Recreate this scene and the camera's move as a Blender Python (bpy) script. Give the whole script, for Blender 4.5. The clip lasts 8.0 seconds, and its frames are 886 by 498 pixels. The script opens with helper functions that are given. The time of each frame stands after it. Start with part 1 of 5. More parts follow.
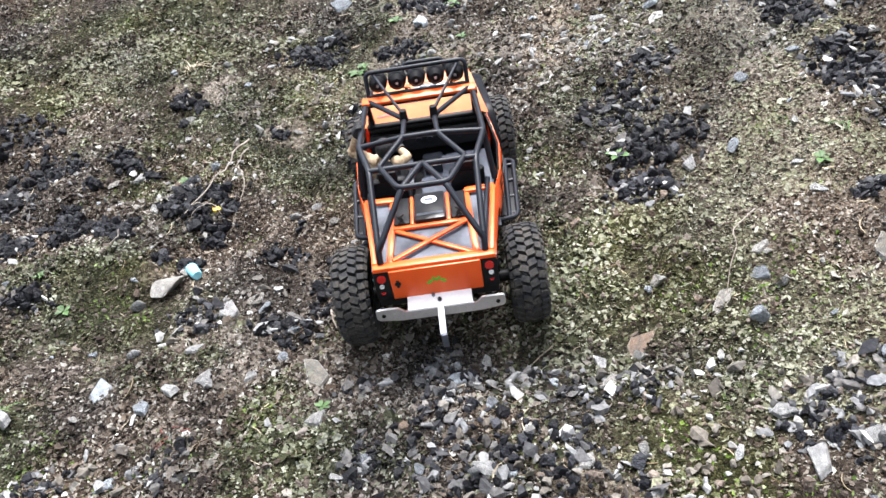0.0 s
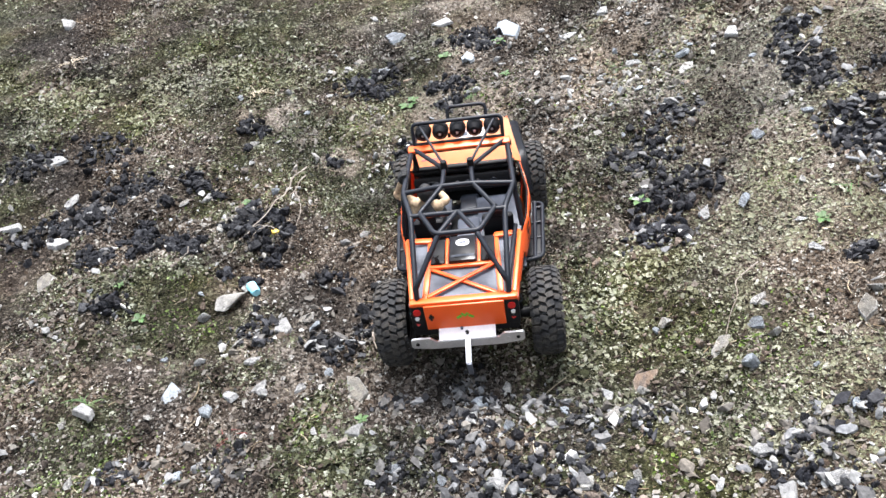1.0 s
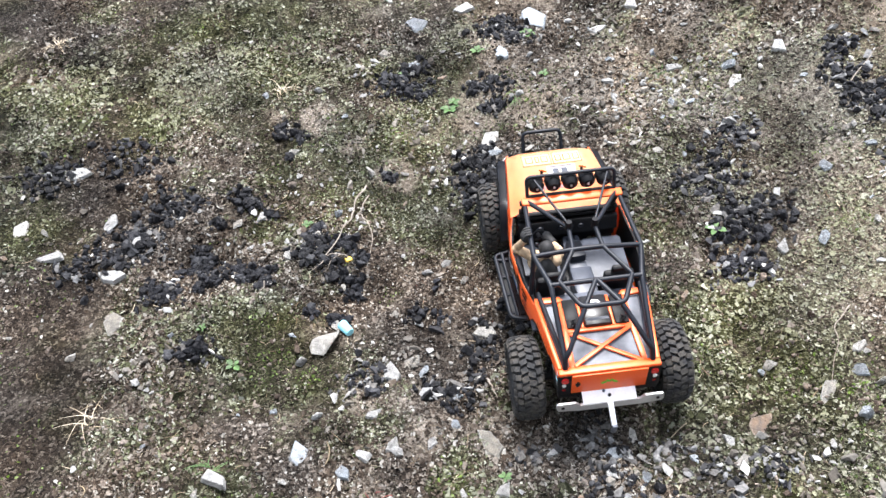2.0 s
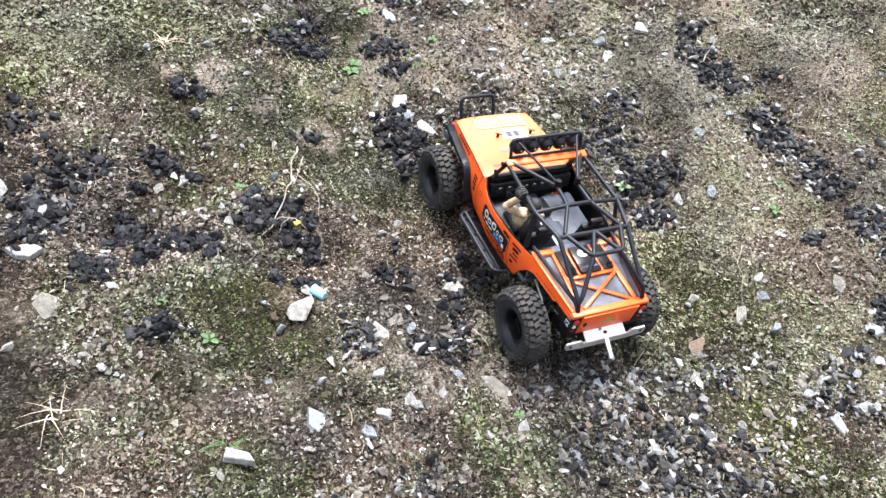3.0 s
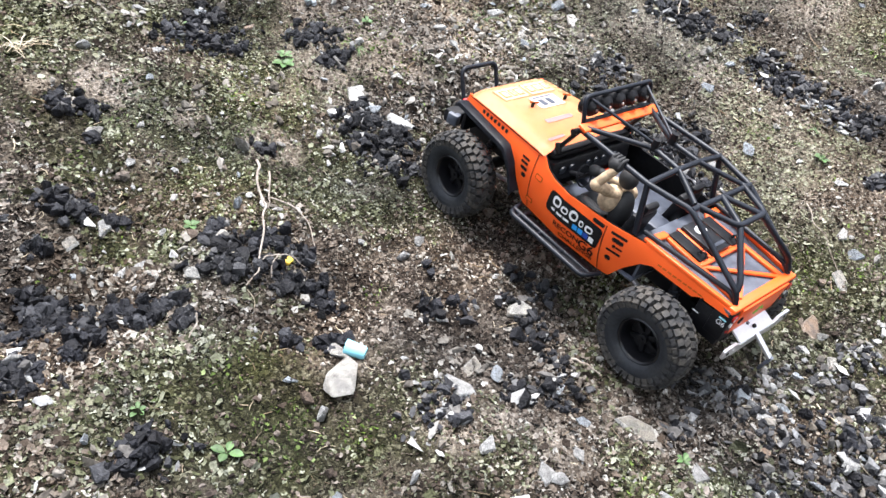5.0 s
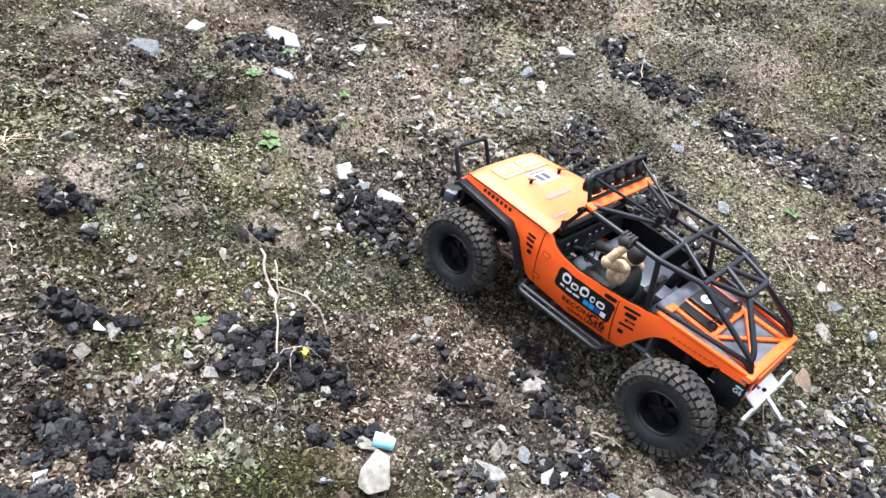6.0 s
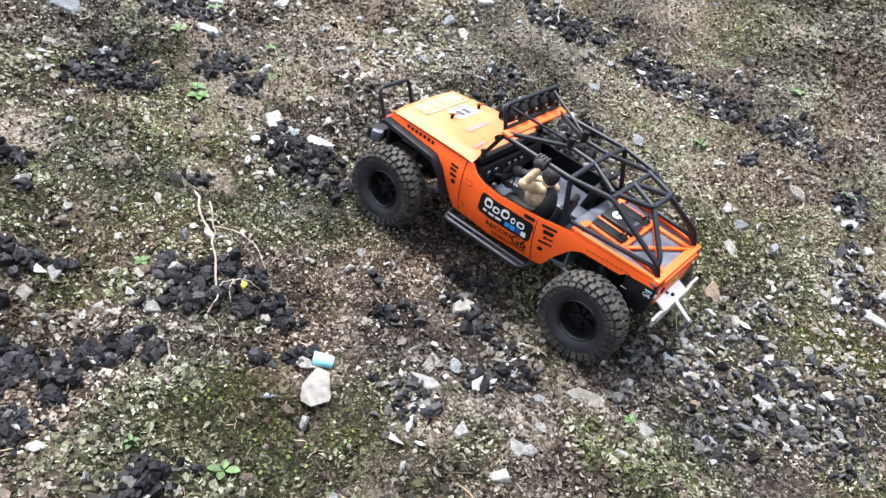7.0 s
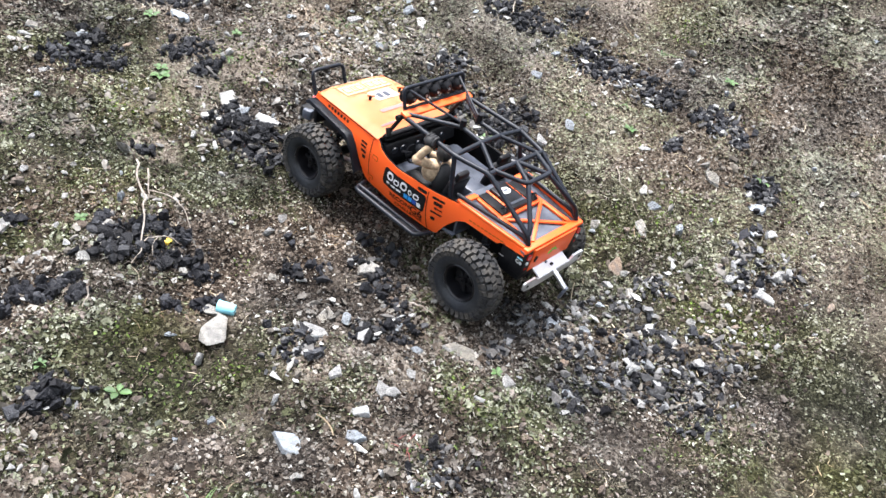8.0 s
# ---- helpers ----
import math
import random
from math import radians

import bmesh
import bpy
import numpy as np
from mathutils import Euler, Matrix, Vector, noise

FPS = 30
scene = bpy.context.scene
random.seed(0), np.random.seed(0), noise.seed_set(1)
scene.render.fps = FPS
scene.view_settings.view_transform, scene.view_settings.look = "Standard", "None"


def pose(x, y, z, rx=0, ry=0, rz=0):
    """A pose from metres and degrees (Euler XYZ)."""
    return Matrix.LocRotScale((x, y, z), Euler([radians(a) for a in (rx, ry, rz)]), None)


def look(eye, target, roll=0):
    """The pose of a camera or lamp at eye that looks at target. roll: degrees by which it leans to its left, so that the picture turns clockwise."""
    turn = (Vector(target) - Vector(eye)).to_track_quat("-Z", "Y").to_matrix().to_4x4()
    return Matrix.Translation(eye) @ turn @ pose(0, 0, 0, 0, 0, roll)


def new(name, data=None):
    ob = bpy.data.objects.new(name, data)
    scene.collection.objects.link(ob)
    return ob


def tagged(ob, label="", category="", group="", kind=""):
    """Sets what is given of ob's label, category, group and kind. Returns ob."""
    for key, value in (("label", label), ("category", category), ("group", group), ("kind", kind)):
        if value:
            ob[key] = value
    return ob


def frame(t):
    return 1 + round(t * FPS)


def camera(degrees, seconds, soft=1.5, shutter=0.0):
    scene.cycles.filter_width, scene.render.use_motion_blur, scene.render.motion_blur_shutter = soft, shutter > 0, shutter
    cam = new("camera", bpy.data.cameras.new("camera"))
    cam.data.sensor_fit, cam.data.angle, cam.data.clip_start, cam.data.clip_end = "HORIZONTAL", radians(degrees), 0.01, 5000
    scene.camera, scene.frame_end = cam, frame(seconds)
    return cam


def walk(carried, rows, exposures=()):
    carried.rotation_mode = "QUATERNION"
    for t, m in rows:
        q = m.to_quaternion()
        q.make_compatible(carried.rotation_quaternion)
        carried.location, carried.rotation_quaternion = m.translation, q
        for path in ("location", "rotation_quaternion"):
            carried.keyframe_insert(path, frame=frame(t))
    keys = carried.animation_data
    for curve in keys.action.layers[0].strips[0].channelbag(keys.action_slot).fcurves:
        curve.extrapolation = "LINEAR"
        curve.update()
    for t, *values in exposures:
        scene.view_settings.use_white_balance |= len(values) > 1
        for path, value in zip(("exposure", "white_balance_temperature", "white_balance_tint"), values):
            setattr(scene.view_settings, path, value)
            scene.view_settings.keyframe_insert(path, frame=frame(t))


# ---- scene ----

# The place is laid out on the slope: x to the truck's right, y ahead of it, z away from the ground.
UP = Vector((0.115, 0.444, 0.889))
SLOPE = UP.rotation_difference(Vector((0, 0, 1))).to_matrix().to_4x4()

cam = camera(58.60, 8.0, soft=1.5)
PATH = [
    (0.0, (0.0526, -0.8314, 0.6029), (-0.0002, -0.0298, 0.0074), -10.23),
    (0.2, (0.0958, -0.8703, 0.6094), (0.0065, -0.0596, 0.0308), -14.26),
    (0.5, (0.1166, -0.9154, 0.6235), (0.0125, -0.0922, 0.0653), -14.27),
    (0.8, (0.1068, -0.9301, 0.6484), (-0.0119, -0.1199, 0.0745), -11.19),
    (1.0, (0.0824, -0.8942, 0.7065), (-0.0282, -0.0944, 0.1165), -10.07),
    (1.2, (0.0444, -0.8558, 0.7749), (-0.0472, -0.0740, 0.1581), -10.50),
    (1.5, (-0.0294, -0.8348, 0.8782), (-0.0854, -0.1007, 0.2014), -10.37),
    (1.7, (-0.0797, -0.8008, 0.9084), (-0.1310, -0.0809, 0.2163), -9.57),
    (2.8, (-0.5511, -0.7042, 0.9153), (-0.2148, -0.0848, 0.2059), 11.54),
    (3.0, (-0.6115, -0.6997, 0.9078), (-0.2266, -0.1117, 0.1963), 15.03),
    (3.2, (-0.6581, -0.6845, 0.8873), (-0.2361, -0.0994, 0.1947), 14.98),
    (3.5, (-0.7219, -0.6258, 0.8074), (-0.1727, -0.0837, 0.1713), 17.67),
    (3.8, (-0.7651, -0.5768, 0.7589), (-0.1732, -0.0594, 0.1408), 19.84),
    (4.0, (-0.7638, -0.5434, 0.7579), (-0.1800, -0.0180, 0.1388), 19.05),
    (4.2, (-0.7616, -0.5007, 0.7407), (-0.1827, 0.0254, 0.1176), 17.03),
    (4.5, (-0.7254, -0.4554, 0.6796), (-0.1732, 0.0800, 0.0405), 14.53),
    (4.8, (-0.7065, -0.4103, 0.6178), (-0.1517, 0.1192, -0.0240), 13.79),
    (5.0, (-0.7271, -0.3879, 0.5947), (-0.1276, 0.1168, -0.0266), 16.33),
    (5.2, (-0.7536, -0.3776, 0.5730), (-0.1148, 0.1242, -0.0101), 15.95),
    (6.3, (-0.8092, -0.2707, 0.6220), (-0.1080, 0.1773, 0.0673), 16.15),
    (6.5, (-0.8305, -0.2591, 0.6070), (-0.1062, 0.1606, 0.0598), 16.10),
    (6.8, (-0.8217, -0.3172, 0.6040), (-0.1063, 0.0946, 0.0395), 17.61),
    (7.0, (-0.8233, -0.3688, 0.6123), (-0.1144, 0.0376, 0.0359), 16.26),
    (7.2, (-0.8128, -0.4268, 0.6054), (-0.1035, -0.0162, 0.0323), 16.40),
    (7.5, (-0.7949, -0.4912, 0.6375), (-0.0972, -0.0690, 0.0587), 16.83),
    (7.8, (-0.7619, -0.5380, 0.6901), (-0.1015, -0.1004, 0.0798), 15.52),
    (8.0, (-0.7792, -0.5741, 0.7020), (-0.1197, -0.1273, 0.0975), 15.61),
]
walk(cam, [(t, SLOPE @ look(eye, target, roll)) for t, eye, target, roll in PATH], [(0.0, 1.94), (2.0, 1.94), (3.3, 2.09), (4.2, 2.09), (5.5, 2.05), (8.0, 2.06)])

# ---- light: a bright overcast sky with a veiled high sun ----
sun_way = (SLOPE @ Vector((0.08, 0.32, 0.94))).normalized()
world = bpy.data.worlds.new("sky")
scene.world = world
world.use_nodes = True
wn = world.node_tree.nodes
sky = wn.new("ShaderNodeTexSky")
sky.sky_type = "NISHITA"
sky.sun_disc = False
sky.sun_elevation, sky.sun_rotation = math.asin(sun_way.z), math.atan2(sun_way.x, sun_way.y)
sky.dust_density, sky.ozone_density, sky.air_density = 3.0, 1.0, 1.0
wash = wn.new("ShaderNodeHueSaturation")
wash.inputs["Saturation"].default_value = 0.5
world.node_tree.links.new(sky.outputs[0], wash.inputs["Color"])
world.node_tree.links.new(wash.outputs[0], wn["Background"].inputs[0])
wn["Background"].inputs[1].default_value = 0.12
lamp = bpy.data.lights.new("sun", "SUN")
lamp.energy, lamp.angle, lamp.color = 2.35, radians(15), (0.985, 0.98, 1.0)
sun = new("sun", lamp)
sun.matrix_world = look(sun_way * 20, (0, 0, 0))


# ---- materials ----
def material(name, colour, rough=0.5, metal=0.0, grain=0.0, scale=200.0, bump=0.0, coat=0.0, spread=0.0, second=None, patch=30.0, gloss=0.5, polish=0.42):
    """A surface with grain and stains: colour and second mix in patches, spread varies from piece to piece."""
    m = bpy.data.materials.new(name)
    m.use_nodes = True
    nt = m.node_tree
    n, l = nt.nodes, nt.links
    b = n["Principled BSDF"]
    b.inputs["Roughness"].default_value, b.inputs["Metallic"].default_value = rough, metal
    b.inputs["Specular IOR Level"].default_value = gloss
    b.inputs["Coat Weight"].default_value = coat
    b.inputs["Coat Roughness"].default_value, b.inputs["Coat IOR"].default_value = polish, 1.5 if polish > 0.3 else 1.8
    co = n.new("ShaderNodeTexCoord")
    big = n.new("ShaderNodeTexNoise")
    big.inputs["Scale"].default_value, big.inputs["Detail"].default_value = patch, 4
    l.new(co.outputs["Object"], big.inputs["Vector"])
    fine = n.new("ShaderNodeTexNoise")
    fine.inputs["Scale"].default_value, fine.inputs["Detail"].default_value = scale, 3
    l.new(co.outputs["Object"], fine.inputs["Vector"])
    ramp = n.new("ShaderNodeMapRange")
    ramp.inputs[1].default_value, ramp.inputs[2].default_value = 0.42, 0.62
    l.new(big.outputs["Fac"], ramp.inputs[0])
    mix = n.new("ShaderNodeMix")
    mix.data_type = "RGBA"
    mix.inputs[6].default_value = (*colour, 1)
    mix.inputs[7].default_value = (*(second or [c * 0.85 for c in colour]), 1)
    l.new(ramp.outputs[0], mix.inputs[0])
    hsv = n.new("ShaderNodeHueSaturation")
    l.new(mix.outputs[2], hsv.inputs["Color"])
    val = n.new("ShaderNodeMapRange")
    val.inputs[3].default_value, val.inputs[4].default_value = 1 - grain, 1 + grain
    val.inputs[1].default_value, val.inputs[2].default_value = 0.3, 0.7
    l.new(fine.outputs["Fac"], val.inputs[0])
    l.new(val.outputs[0], hsv.inputs["Value"])
    l.new(hsv.outputs[0], b.inputs["Base Color"])
    if spread:
        info = n.new("ShaderNodeObjectInfo")
        geo = n.new("ShaderNodeNewGeometry")
        add = n.new("ShaderNodeMath")
        add.operation = "ADD"
        l.new(info.outputs["Random"], add.inputs[0])
        l.new(geo.outputs["Random Per Island"], add.inputs[1])
        frac = n.new("ShaderNodeMath")
        frac.operation = "FRACT"
        l.new(add.outputs[0], frac.inputs[0])
        wide = n.new("ShaderNodeMapRange")
        wide.inputs[3].default_value, wide.inputs[4].default_value = 1 - spread, 1 + spread
        l.new(frac.outputs[0], wide.inputs[0])
        mul = n.new("ShaderNodeMath")
        mul.operation = "MULTIPLY"
        l.new(wide.outputs[0], mul.inputs[0])
        l.new(val.outputs[0], mul.inputs[1])
        l.new(mul.outputs[0], hsv.inputs["Value"])
    if bump:
        bp = n.new("ShaderNodeBump")
        bp.inputs["Strength"].default_value, bp.inputs["Distance"].default_value = 0.8, bump
        l.new(fine.outputs["Fac"], bp.inputs["Height"])
        l.new(bp.outputs[0], b.inputs["Normal"])
    return m


ORANGE = material("orange_paint", (0.93, 0.116, 0.014), 0.42, grain=0.04, scale=60, second=(0.88, 0.1, 0.012), gloss=0.75)
ORANGE.node_tree.nodes["Principled BSDF"].inputs["Specular Tint"].default_value = (1.0, 0.85, 0.7, 1)
# the hood's sheen is put into its colour, paler than the body's orange
HOODPAINT = material("hood_sheen_paint", (0.95, 0.235, 0.045), 0.42, grain=0.05, scale=60, second=(0.95, 0.28, 0.065), patch=18, gloss=0.5, coat=1.0, polish=0.28)


def paint_sheen(m, at, reach, pale):
    """Puts a sheen into the paint: paler towards one corner, with a ragged edge."""
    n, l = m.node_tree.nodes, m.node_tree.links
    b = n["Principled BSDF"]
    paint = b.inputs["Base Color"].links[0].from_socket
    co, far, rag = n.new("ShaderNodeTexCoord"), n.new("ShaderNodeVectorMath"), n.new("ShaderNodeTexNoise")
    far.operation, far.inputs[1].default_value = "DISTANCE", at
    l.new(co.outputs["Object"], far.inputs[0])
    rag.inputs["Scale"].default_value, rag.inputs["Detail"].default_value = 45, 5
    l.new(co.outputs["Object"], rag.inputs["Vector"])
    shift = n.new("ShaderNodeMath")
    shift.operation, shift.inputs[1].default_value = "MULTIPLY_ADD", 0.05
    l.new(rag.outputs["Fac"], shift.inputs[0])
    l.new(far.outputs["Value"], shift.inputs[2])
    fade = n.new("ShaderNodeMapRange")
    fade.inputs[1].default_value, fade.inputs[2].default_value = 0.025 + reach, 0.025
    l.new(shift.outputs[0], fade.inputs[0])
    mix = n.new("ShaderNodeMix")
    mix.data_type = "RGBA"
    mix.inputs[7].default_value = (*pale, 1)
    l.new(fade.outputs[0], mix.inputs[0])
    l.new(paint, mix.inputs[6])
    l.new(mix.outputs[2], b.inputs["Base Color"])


# glare on the hood's front right, painted as paler colour
paint_sheen(HOODPAINT, (0.03, 0.2, 0.145), 0.15, (0.93, 0.52, 0.27))
BLACK = material("black_plastic", (0.006, 0.006, 0.0075), 0.5, grain=0.25, scale=300, bump=0.0002, second=(0.01, 0.01, 0.011), gloss=0.2)
CAGE = material("cage_plastic", (0.007, 0.0088, 0.0135), 0.42, grain=0.15, scale=200, second=(0.012, 0.0145, 0.021), gloss=0.28)
RUBBER = material("tyre_rubber", (0.017, 0.0195, 0.024), 0.5, grain=0.3, scale=300, bump=0.0002, second=(0.026, 0.028, 0.031), patch=45, gloss=0.3)
DUSTY = material("dusty_tread", (0.03, 0.0305, 0.032), 0.75, grain=0.35, scale=500, bump=0.0003, second=(0.06, 0.055, 0.049), patch=60, gloss=0.15)
GREY = material("grey_panel", (0.092, 0.103, 0.13), 0.5, grain=0.15, scale=150, second=(0.062, 0.071, 0.092), patch=45)
SLATE = material("slate_plastic", (0.066, 0.074, 0.095), 0.42, grain=0.15, scale=150, second=(0.045, 0.051, 0.067), patch=45, gloss=0.45)
GLOSSBLACK = material("glossy_black_plastic", (0.006, 0.006, 0.0075), 0.28, grain=0.15, scale=200, second=(0.01, 0.01, 0.012), gloss=0.35)
SILVER = material("bare_aluminium", (0.72, 0.72, 0.74), 0.38, 0.85, grain=0.08, scale=500, second=(0.6, 0.6, 0.62))
LIPMETAL = material("white_metal", (0.78, 0.76, 0.76), 0.35, 0.2, grain=0.05, scale=300)
RED = material("red_lens", (0.6, 0.015, 0.012), 0.2, coat=0.5)
WHITE = material("white_print", (0.8, 0.8, 0.8), 0.4)
BLUE = material("blue_print", (0.02, 0.3, 0.75), 0.4)
DARKBLUE = material("dark_blue_print", (0.01, 0.06, 0.35), 0.4)
PRINT = material("black_print", (0.008, 0.008, 0.009), 0.6, gloss=0.15)
GREEN = material("green_print", (0.15, 0.45, 0.03), 0.5)
TAN = material("tan_cloth", (0.5, 0.37, 0.24), 0.85, grain=0.3, scale=260, bump=0.0008, second=(0.34, 0.24, 0.15), patch=75)
SKIN_BLACK = material("black_cloth", (0.015, 0.015, 0.016), 0.7, grain=0.2, scale=300)
BROWN_PRINT = material("brown_print", (0.42, 0.1, 0.02), 0.8, gloss=0.1)
VIOLET = material("violet_print", (0.44, 0.16, 0.15), 0.8, gloss=0.1)
LEAF = material("leaf", (0.05, 0.105, 0.028), 0.6, grain=0.25, scale=150, spread=0.3, second=(0.085, 0.14, 0.045))
WITHERED = material("withered_wood", (0.3, 0.262, 0.225), 0.9, grain=0.25, scale=250, second=(0.17, 0.135, 0.11), patch=60)
STRAW = material("dry_stalk", (0.46, 0.4, 0.31), 0.85, grain=0.2, scale=200, spread=0.25, second=(0.34, 0.27, 0.18))
CYAN = material("pale_blue_plastic", (0.25, 0.62, 0.72), 0.45, grain=0.08, scale=150, second=(0.32, 0.66, 0.74))
YELLOW = material("yellow_plastic", (0.75, 0.5, 0.06), 0.5, grain=0.1, scale=150)
RUST = material("red_sprig", (0.13, 0.035, 0.028), 0.8, grain=0.2, scale=200, spread=0.3)


def mottled(name, colours, rough=0.85, cell=0.0, bump=0.001, scale=250.0, moss=None, stain=0.3, gloss=0.12):
    """Colours dealt out piece by piece, or grain by grain where cell gives the size of the grains in metres."""
    m = bpy.data.materials.new(name)
    m.use_nodes = True
    n, l = m.node_tree.nodes, m.node_tree.links
    b = n["Principled BSDF"]
    b.inputs["Roughness"].default_value = rough
    b.inputs["Specular IOR Level"].default_value = gloss
    co = n.new("ShaderNodeTexCoord")
    fine = n.new("ShaderNodeTexNoise")
    fine.inputs["Scale"].default_value, fine.inputs["Detail"].default_value = scale, 4
    l.new(co.outputs["Object"], fine.inputs["Vector"])
    if cell:
        vor = n.new("ShaderNodeTexVoronoi")
        vor.inputs["Scale"].default_value = 1 / cell
        bent = n.new("ShaderNodeTexNoise")
        bent.inputs["Scale"].default_value, bent.inputs["Detail"].default_value = 1 / (2.2 * cell), 3
        l.new(co.outputs["Object"], bent.inputs["Vector"])
        push = n.new("ShaderNodeVectorMath")
        push.operation = "MULTIPLY_ADD"
        push.inputs[1].default_value = (5 * cell,) * 3
        l.new(bent.outputs["Color"], push.inputs[0])
        l.new(co.outputs["Object"], push.inputs[2])
        l.new(push.outputs[0], vor.inputs["Vector"])
        sep = n.new("ShaderNodeSeparateColor")
        l.new(vor.outputs["Color"], sep.inputs[0])
        chance = sep.outputs[0]
    else:
        info = n.new("ShaderNodeObjectInfo")
        geo = n.new("ShaderNodeNewGeometry")
        add = n.new("ShaderNodeMath")
        l.new(info.outputs["Random"], add.inputs[0])
        l.new(geo.outputs["Random Per Island"], add.inputs[1])
        frac = n.new("ShaderNodeMath")
        frac.operation = "FRACT"
        l.new(add.outputs[0], frac.inputs[0])
        chance = frac.outputs[0]

    def ramp(cols):
        r = n.new("ShaderNodeValToRGB")
        while len(r.color_ramp.elements) < len(cols):
            r.color_ramp.elements.new(0.5)
        for e, (p, c) in zip(r.color_ramp.elements, cols):
            e.position, e.color = p, (*c, 1)
        l.new(chance, r.inputs[0])
        return r.outputs[0]

    colour = ramp(colours)
    if moss:
        at = n.new("ShaderNodeAttribute")
        at.attribute_name = "moss"
        mix = n.new("ShaderNodeMix")
        mix.data_type = "RGBA"
        l.new(at.outputs["Fac"], mix.inputs[0])
        l.new(colour, mix.inputs[6])
        l.new(ramp(moss), mix.inputs[7])
        colour = mix.outputs[2]
        dust = n.new("ShaderNodeAttribute")
        dust.attribute_name = "bare"
        mix = n.new("ShaderNodeMix")
        mix.data_type = "RGBA"
        l.new(dust.outputs["Fac"], mix.inputs[0])
        l.new(colour, mix.inputs[6])
        l.new(ramp(DUST), mix.inputs[7])
        colour = mix.outputs[2]
    broad = n.new("ShaderNodeTexNoise")
    broad.inputs["Scale"].default_value, broad.inputs["Detail"].default_value = 7, 6
    l.new(co.outputs["Object"], broad.inputs["Vector"])
    prod = n.new("ShaderNodeMath")
    prod.operation = "MULTIPLY"
    for src, lo, hi, slot in ((fine, 0.65, 1.35, 0), (broad, 1 - stain, 1 + stain * 1.1, 1)):
        mr = n.new("ShaderNodeMapRange")
        mr.inputs[1].default_value, mr.inputs[2].default_value = 0.3, 0.7
        mr.inputs[3].default_value, mr.inputs[4].default_value = lo, hi
        l.new(src.outputs["Fac"], mr.inputs[0])
        l.new(mr.outputs[0], prod.inputs[slot])
    hsv = n.new("ShaderNodeHueSaturation")
    l.new(colour, hsv.inputs["Color"])
    l.new(prod.outputs[0], hsv.inputs["Value"])
    tint = n.new("ShaderNodeTexNoise")
    tint.inputs["Scale"].default_value, tint.inputs["Detail"].default_value = 6, 3
    l.new(co.outputs["Object"], tint.inputs["Vector"])
    rich = n.new("ShaderNodeMapRange")
    rich.inputs[1].default_value, rich.inputs[2].default_value = 0.35, 0.65
    rich.inputs[3].default_value, rich.inputs[4].default_value = 0.75, 1.2
    l.new(tint.outputs["Fac"], rich.inputs[0])
    l.new(rich.outputs[0], hsv.inputs["Saturation"])
    l.new(hsv.outputs[0], b.inputs["Base Color"])
    bp = n.new("ShaderNodeBump")
    bp.inputs["Strength"].default_value, bp.inputs["Distance"].default_value = 1.0, bump
    if cell:
        sub = n.new("ShaderNodeMath")
        sub.operation = "SUBTRACT"
        l.new(fine.outputs["Fac"], sub.inputs[0])
        l.new(vor.outputs["Distance"], sub.inputs[1])
        l.new(sub.outputs[0], bp.inputs["Height"])
    else:
        l.new(fine.outputs["Fac"], bp.inputs["Height"])
    l.new(bp.outputs[0], b.inputs["Normal"])
    return m


EARTH = [(0.0, (0.012, 0.009, 0.0075)), (0.4, (0.045, 0.034, 0.027)), (0.75, (0.085, 0.067, 0.054)), (0.95, (0.145, 0.123, 0.104)), (1.0, (0.25, 0.23, 0.205))]
MOSSES = [(0.0, (0.014, 0.0145, 0.008)), (0.3, (0.048, 0.051, 0.024)), (0.6, (0.104, 0.11, 0.066)), (0.84, (0.172, 0.179, 0.13)), (1.0, (0.28, 0.287, 0.23))]
CLODS = [(0.0, (0.04, 0.03, 0.024)), (0.5, (0.095, 0.076, 0.063)), (1.0, (0.18, 0.152, 0.132))]
DUST = [(0.0, (0.085, 0.068, 0.053)), (0.5, (0.17, 0.142, 0.114)), (1.0, (0.27, 0.236, 0.2))]
# soil ramps darker than crumbs and flakes, for contrast in the gaps
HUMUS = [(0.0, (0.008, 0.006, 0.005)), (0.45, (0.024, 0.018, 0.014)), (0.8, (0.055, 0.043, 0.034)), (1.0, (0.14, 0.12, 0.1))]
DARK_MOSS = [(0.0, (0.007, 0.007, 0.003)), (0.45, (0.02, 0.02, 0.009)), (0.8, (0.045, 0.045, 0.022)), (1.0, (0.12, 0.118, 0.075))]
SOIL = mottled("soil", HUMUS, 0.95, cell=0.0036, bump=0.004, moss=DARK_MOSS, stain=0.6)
CRUMB = mottled("soil_crumb", EARTH, 0.95, bump=0.002, scale=400, stain=0.68)
CLOD = mottled("soil_clod", CLODS, 0.95, bump=0.004, scale=300, stain=0.68)
MOSS = mottled("moss", MOSSES, 0.9, bump=0.002, scale=400, stain=0.68)
TURF = mottled("dry_moss", [(0.0, (0.072, 0.07, 0.044)), (0.35, (0.135, 0.135, 0.09)), (0.7, (0.18, 0.18, 0.13)), (0.93, (0.215, 0.215, 0.167)), (1.0, (0.27, 0.266, 0.225))], 0.9, bump=0.002, scale=400, stain=0.45)
LITTER = mottled("leaf_litter", [(0.0, (0.016, 0.012, 0.0095)), (0.25, (0.042, 0.031, 0.023)), (0.5, (0.098, 0.078, 0.062)), (0.78, (0.16, 0.14, 0.12)), (0.95, (0.23, 0.218, 0.193)), (1.0, (0.36, 0.352, 0.33))], 0.9, bump=0.001, scale=400, stain=0.6)
